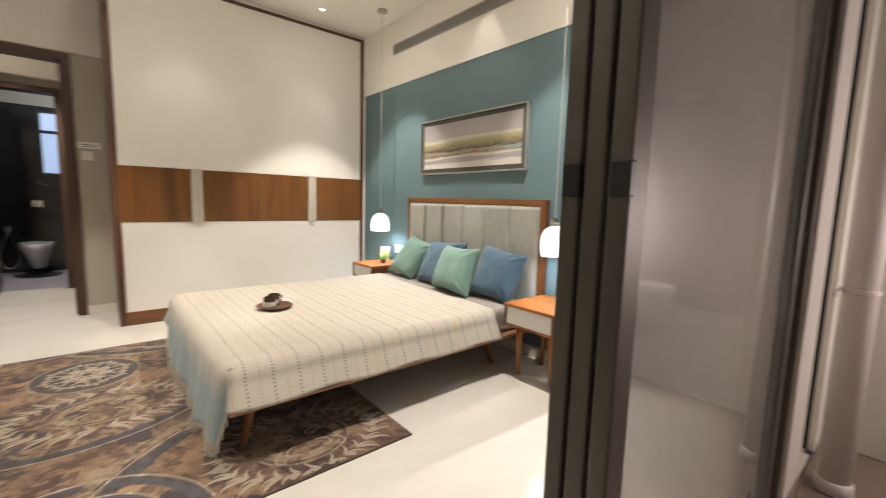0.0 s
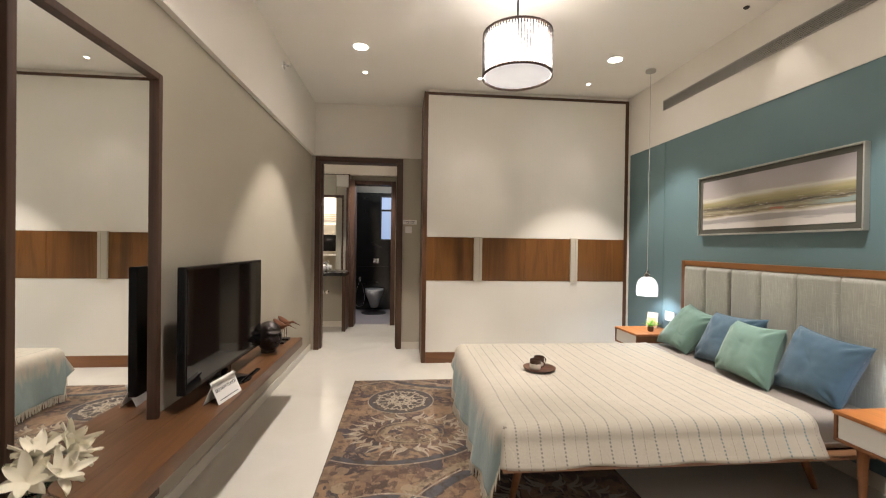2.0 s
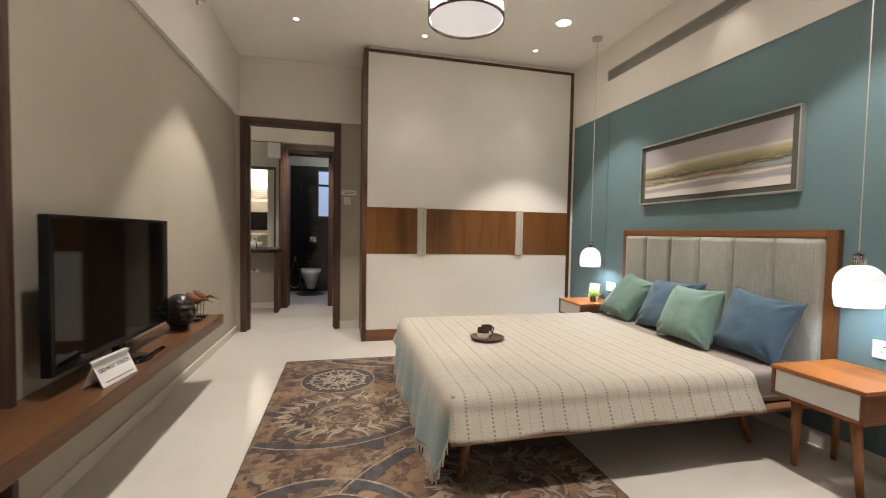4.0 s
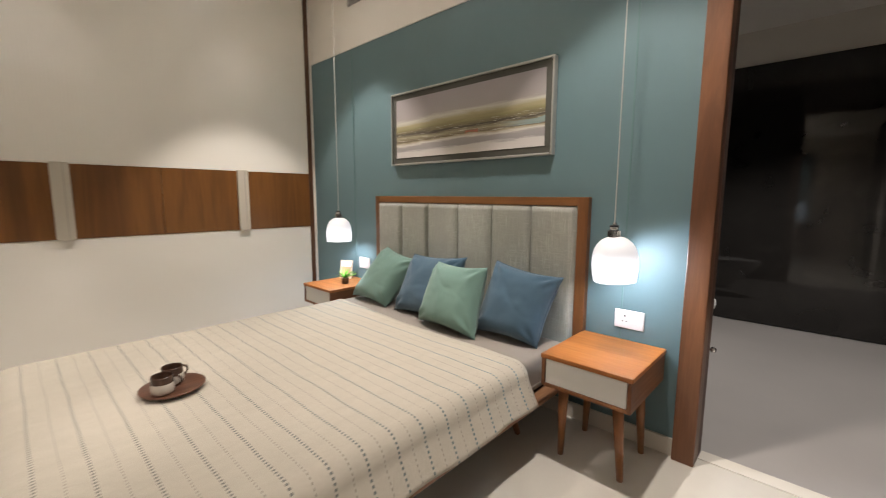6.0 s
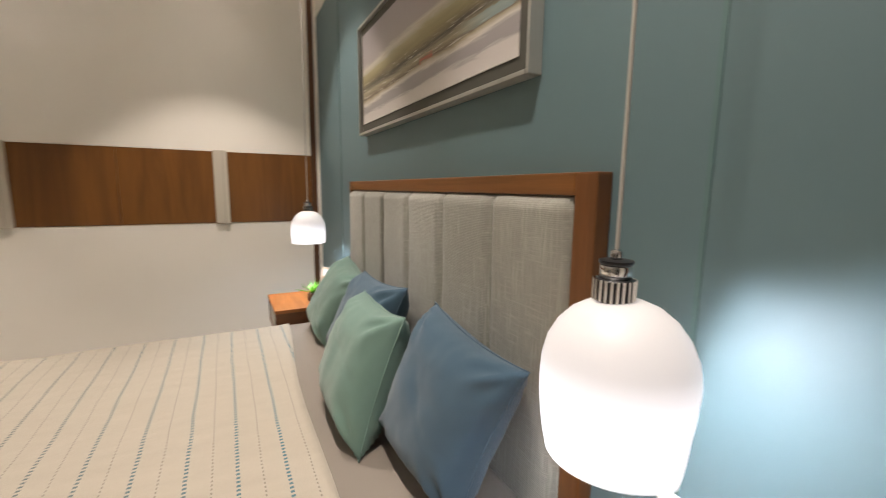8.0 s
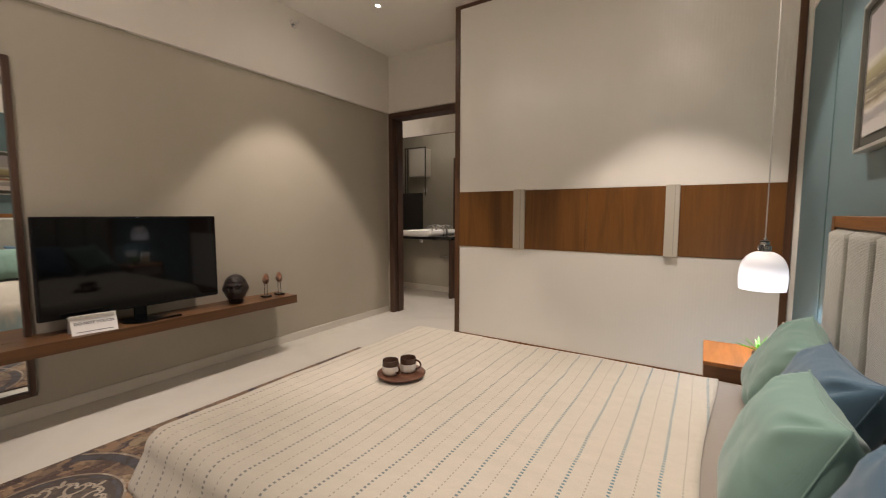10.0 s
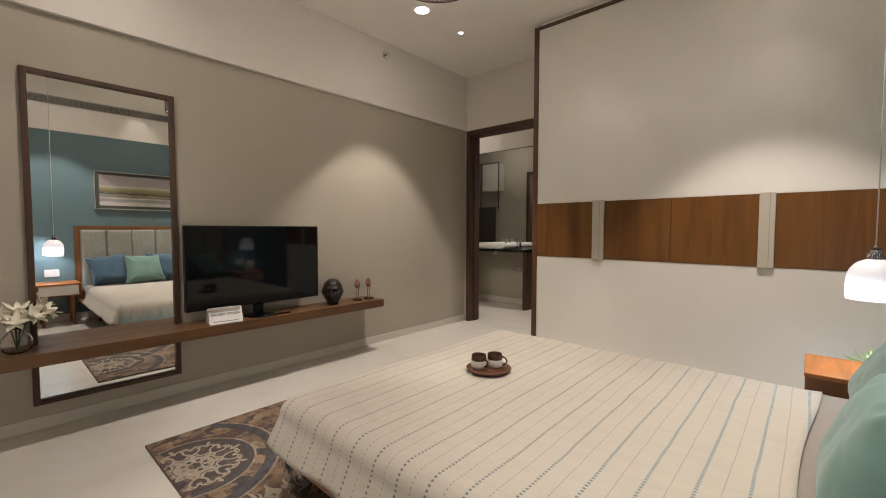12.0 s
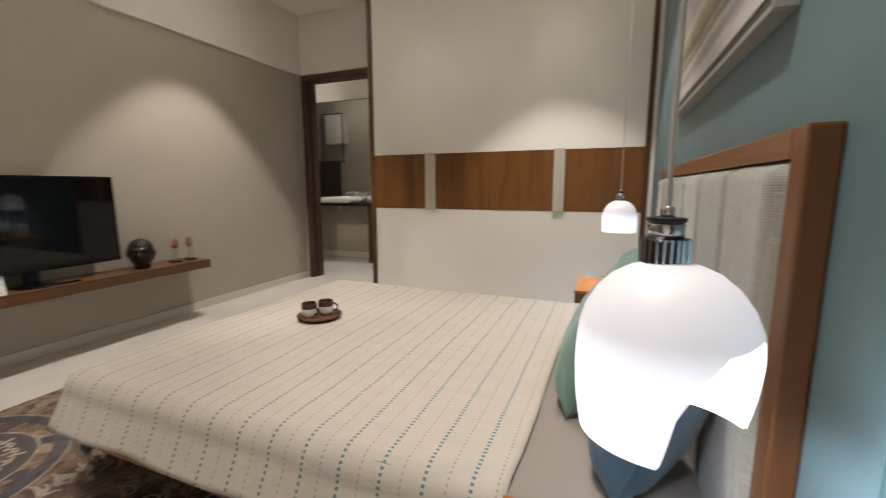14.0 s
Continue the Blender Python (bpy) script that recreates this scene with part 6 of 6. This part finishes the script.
RX0, RX1, RY0, RY1, RZ = -0.722, 0.966, 1.592, 3.908, 0.010
rug = thing("rug", (0.12, 2.75, 0), "large faded brown rug with cream medallions and scrolls", "rug")
part("field", box(RX0, RX1, RY0, RY1, 0.0, RZ, 0.003, 2), rug_material(), rug)
for a in ((RX0 - 0.004, RX0, RY0, RY1), (RX1, RX1 + 0.004, RY0, RY1), (RX0 - 0.004, RX1 + 0.004, RY0 - 0.004, RY0), (RX0 - 0.004, RX1 + 0.004, RY1, RY1 + 0.004)):
    part("binding", box(*a, 0.0, RZ - 0.001), RUG_EDGE, rug)
CREAM = worn("cream_yarn_worn", (0.50, 0.45, 0.37), (0.24, 0.19, 0.14), 0.40)
IVORY = worn("ivory_yarn_worn", (0.54, 0.49, 0.41), (0.34, 0.28, 0.21), 0.36)
SLATE = worn("slate_yarn_worn", (0.082, 0.084, 0.092), (0.06, 0.043, 0.036), 0.52)
SAND = worn("sand_yarn_worn", (0.31, 0.24, 0.16), (0.085, 0.055, 0.04), 0.52)
UMBER = worn("umber_yarn_worn", (0.048, 0.031, 0.027), (0.12, 0.08, 0.055), 0.62)
layer = {"n": 0}


def inside(x, y):
    return RX0 + 0.004 < x < RX1 - 0.004 and RY0 + 0.004 < y < RY1 - 0.004


def ribbon(bm, pts, widths, z):
    """A flat band along a line, cut where it leaves the rug."""
    pts = [Vector(p) for p in pts]
    prev = None
    layer["n"] += 1
    z += (layer["n"] % 37) * 0.000012
    for k, p in enumerate(pts):
        d = pts[min(k + 1, len(pts) - 1)] - pts[max(k - 1, 0)]
        nrm = Vector((-d.y, d.x)).normalized() if d.length > 1e-9 else Vector((0, 1))
        w = widths(k / (len(pts) - 1)) / 2
        a, b = p + nrm * w, p - nrm * w
        if inside(*a) and inside(*b):
            cur = (bm.verts.new((*a, z)), bm.verts.new((*b, z)))
            if prev:
                bm.faces.new((prev[0], cur[0], cur[1], prev[1]))
            prev = cur
        else:
            prev = None


def disc(cx, cy, r, material, z, r0=0.0):
    bm = bmesh.new()
    rad = r0 if r0 else 0.0
    mid = (r + rad) / 2
    ribbon(bm, [(cx + mid * math.cos(2 * math.pi * k / 72), cy + mid * math.sin(2 * math.pi * k / 72)) for k in range(73)], lambda t: r - rad, z)
    part("medallion" if not r0 else "ring", bm, material, rug)


def scroll(bm, x, y, ang, size, turn, z, width):
    """A curling acanthus lobe."""
    pts, a, px, py = [], ang, x, y
    for k in range(15):
        pts.append((px, py))
        step = size / 12
        px, py = px + step * math.cos(a), py + step * math.sin(a)
        a += turn * (0.05 + 0.045 * k)
    ribbon(bm, pts, lambda t: width * (math.sin(math.pi * min(1, 0.12 + t * 0.92)) ** 0.7) + 0.001, z)


def curl(bm, x, y, ang, size, turn, z, width):
    """A tracery line of even width that winds into a small spiral."""
    pts, a, px, py = [], ang, x, y
    for k in range(17):
        pts.append((px, py))
        px, py = px + size / 12 * (1.15 - 0.035 * k) * math.cos(a), py + size / 12 * (1.15 - 0.035 * k) * math.sin(a)
        a += turn * (0.03 + 0.042 * k)
    ribbon(bm, pts, lambda t: width * (1.0 - 0.35 * t), z)


def medallion(cx, cy, r, z):
    disc(cx, cy, r, worn("charcoal_yarn_worn", (0.075, 0.062, 0.055), (0.15, 0.115, 0.085), 0.56), z)
    disc(cx, cy, r, CREAM, z + 0.0004, r * 0.962)
    disc(cx, cy, r * 0.93, SLATE, z + 0.0003, r * 0.87)
    bm = bmesh.new()
    w = 0.011
    for k in range(8):
        a = 2 * math.pi * k / 8 + 0.2
        h = a + math.pi / 8
        ca, sa, ch, sh = math.cos(a), math.sin(a), math.cos(h), math.sin(h)
        for s in (1, -1):
            curl(bm, cx + 0.10 * r * ca, cy + 0.10 * r * sa, a + 0.75 * s, 0.30 * r, -s * 1.15, z + 0.0008, w)
            curl(bm, cx + 0.34 * r * ca, cy + 0.34 * r * sa, a + 0.95 * s, 0.36 * r, s * 1.2, z + 0.0008, w)
            curl(bm, cx + 0.42 * r * ch, cy + 0.42 * r * sh, h + 0.9 * s, 0.40 * r, -s * 1.0, z + 0.0008, w * 1.1)
            curl(bm, cx + 0.20 * r * ch, cy + 0.20 * r * sh, h + 1.2 * s, 0.20 * r, -s * 1.6, z + 0.0008, w * 0.8)
            curl(bm, cx + 0.60 * r * ch, cy + 0.60 * r * sh, h + 0.3 * s, 0.30 * r, s * 1.3, z + 0.0008, w * 0.9)
            curl(bm, cx + 0.66 * r * ca, cy + 0.66 * r * sa, a + 0.6 * s, 0.24 * r, s * 1.5, z + 0.0008, w * 0.9)
        ribbon(bm, [(cx + r * q * ch, cy + r * q * sh) for q in (0.20, 0.26, 0.32, 0.38, 0.44)], lambda t: 0.085 * r * math.sin(math.pi * (0.1 + 0.8 * t)), z + 0.0008)
        ribbon(bm, [(cx + r * q * ca, cy + r * q * sa) for q in (0.70, 0.76, 0.82, 0.86)], lambda t: 0.07 * r * math.sin(math.pi * (0.1 + 0.8 * t)), z + 0.0008)
    tagged(part("tracery", bm, IVORY, rug, "cream scrolling tracery"), kind="stuff")


def flame(bm, x, y, ang, length, turn, z, width):
    """One acanthus leaf tip, broad at the heel and hooked at the point."""
    pts, a, px, py = [], ang, x, y
    for k in range(12):
        pts.append((px, py))
        px, py = px + length / 11 * math.cos(a), py + length / 11 * math.sin(a)
        a += turn * (0.02 + 0.030 * k)
    ribbon(bm, pts, lambda t: width * (0.35 + 0.65 * math.sin(math.pi * min(1.0, 0.25 + 0.72 * t))) * (1.0 - 0.55 * t), z)


def cartouche(cx, cy, w, h, z):
    """A pointed oval wreath of acanthus leaves round a dark heart with a fine inner line."""
    bm = bmesh.new()
    ribbon(bm, [(cx + w * 0.42 * math.cos(t / 40 * 2 * math.pi), cy + h * 0.20 * math.sin(t / 40 * 2 * math.pi)) for t in range(41)], lambda t: 0.05, z)
    part("oval", bm, SAND, rug)
    bm = bmesh.new()
    ribbon(bm, [(cx + w * 0.55 * math.cos(t / 60 * 2 * math.pi), cy + h * 0.27 * math.sin(t / 60 * 2 * math.pi)) for t in range(61)], lambda t: 0.012, z + 0.0002)
    part("inner_line", bm, SAND, rug)
    bm = bmesh.new()
    rng = random.Random(int(cx * 100) + 7)
    for sx in (1, -1):
        for sy in (1, -1):
            n = 7
            for k in range(n):
                # leaves climb from the long side to the point of the oval
                f = (k + 0.4) / n
                t = math.pi / 2 * (1.0 - f)
                x, y = cx + sx * w * 0.86 * math.cos(t), cy + sy * h * 0.36 * math.sin(t)
                tx, ty = sx * w * 0.86 * math.sin(t), -sy * h * 0.36 * math.cos(t)
                ta = math.atan2(ty, tx)
                o = 1 if sx * sy > 0 else -1
                ln = 0.115 * (1.0 - 0.35 * f) * rng.uniform(0.9, 1.1)
                flame(bm, x, y, ta + o * 0.75, ln * 1.25, o * 0.55, z + 0.0006, 0.029)
                flame(bm, x, y, ta + o * 0.15, ln * 0.95, o * 0.9, z + 0.0006, 0.021)
                flame(bm, x, y, ta - o * 0.75, ln * 0.66, -o * 0.7, z + 0.0006, 0.020)
            curl(bm, cx + sx * 0.02, cy + sy * h * 0.36, math.pi / 2 - sx * 0.5 if sy > 0 else -math.pi / 2 + sx * 0.5, 0.11, -sx * sy * 1.2, z + 0.0006, 0.011)
            curl(bm, cx + sx * w * 0.30, cy + sy * h * 0.07, math.pi / 2 * sy + sx * 0.9, 0.13, sx * sy * 1.1, z + 0.0006, 0.009)
            curl(bm, cx + sx * w * 0.12, cy + sy * h * 0.04, (0.4 if sx > 0 else math.pi - 0.4) * sy, 0.13, sx * sy * 1.2, z + 0.0006, 0.009)
    tagged(part("wreath", bm, IVORY, rug, "cream acanthus wreath"), kind="stuff")


def sweep(cx, cy, r, a0, a1, width, material, z):
    bm = bmesh.new()
    ribbon(bm, [(cx + r * math.cos(radians(a0 + (a1 - a0) * k / 60)), cy + r * math.sin(radians(a0 + (a1 - a0) * k / 60))) for k in range(61)], lambda t: width, z)
    part("band", bm, material, rug)


ZP = RZ + 0.0012
# broad sweeping bands between the medallions
sweep(-0.34, 3.20, 0.80, 200, 345, 0.045, SLATE, ZP)
sweep(-0.34, 3.20, 0.83, 200, 345, 0.010, CREAM, ZP + 0.0003)
sweep(-0.30, 3.26, 0.62, -20, 200, 0.020, CREAM, ZP)
sweep(-0.36, 1.62, 0.44, 10, 175, 0.050, SLATE, ZP)
sweep(-0.36, 1.62, 0.475, 10, 175, 0.012, CREAM, ZP + 0.0003)
sweep(0.75, 1.25, 1.20, 95, 165, 0.060, SLATE, ZP + 0.0001)
sweep(0.75, 1.25, 1.29, 95, 165, 0.050, SAND, ZP + 0.0001)
sweep(0.75, 1.25, 1.245, 95, 165, 0.010, CREAM, ZP + 0.0004)
sweep(0.30, 4.70, 1.05, 205, 290, 0.05, SLATE, ZP + 0.0001)
sweep(0.30, 4.70, 1.10, 205, 290, 0.035, SAND, ZP + 0.0001)
medallion(-0.285, 3.385, 0.275, ZP + 0.0006)
medallion(-0.31, 1.70, 0.275, ZP + 0.0006)
cartouche(-0.22, 2.79, 0.42, 0.62, ZP + 0.0006)
cartouche(0.52, 1.86, 0.40, 0.66, ZP + 0.0006)
medallion(0.62, 2.62, 0.28, ZP + 0.0006)
cartouche(0.62, 3.38, 0.36, 0.6, ZP + 0.0006)
for k, (ex, ey, er) in enumerate(((-0.60, 2.16, 0.05), (-0.24, 2.13, 0.04), (-0.63, 3.72, 0.04), (0.10, 2.33, 0.045))):
    disc(ex, ey, er, SAND, ZP + 0.0003)
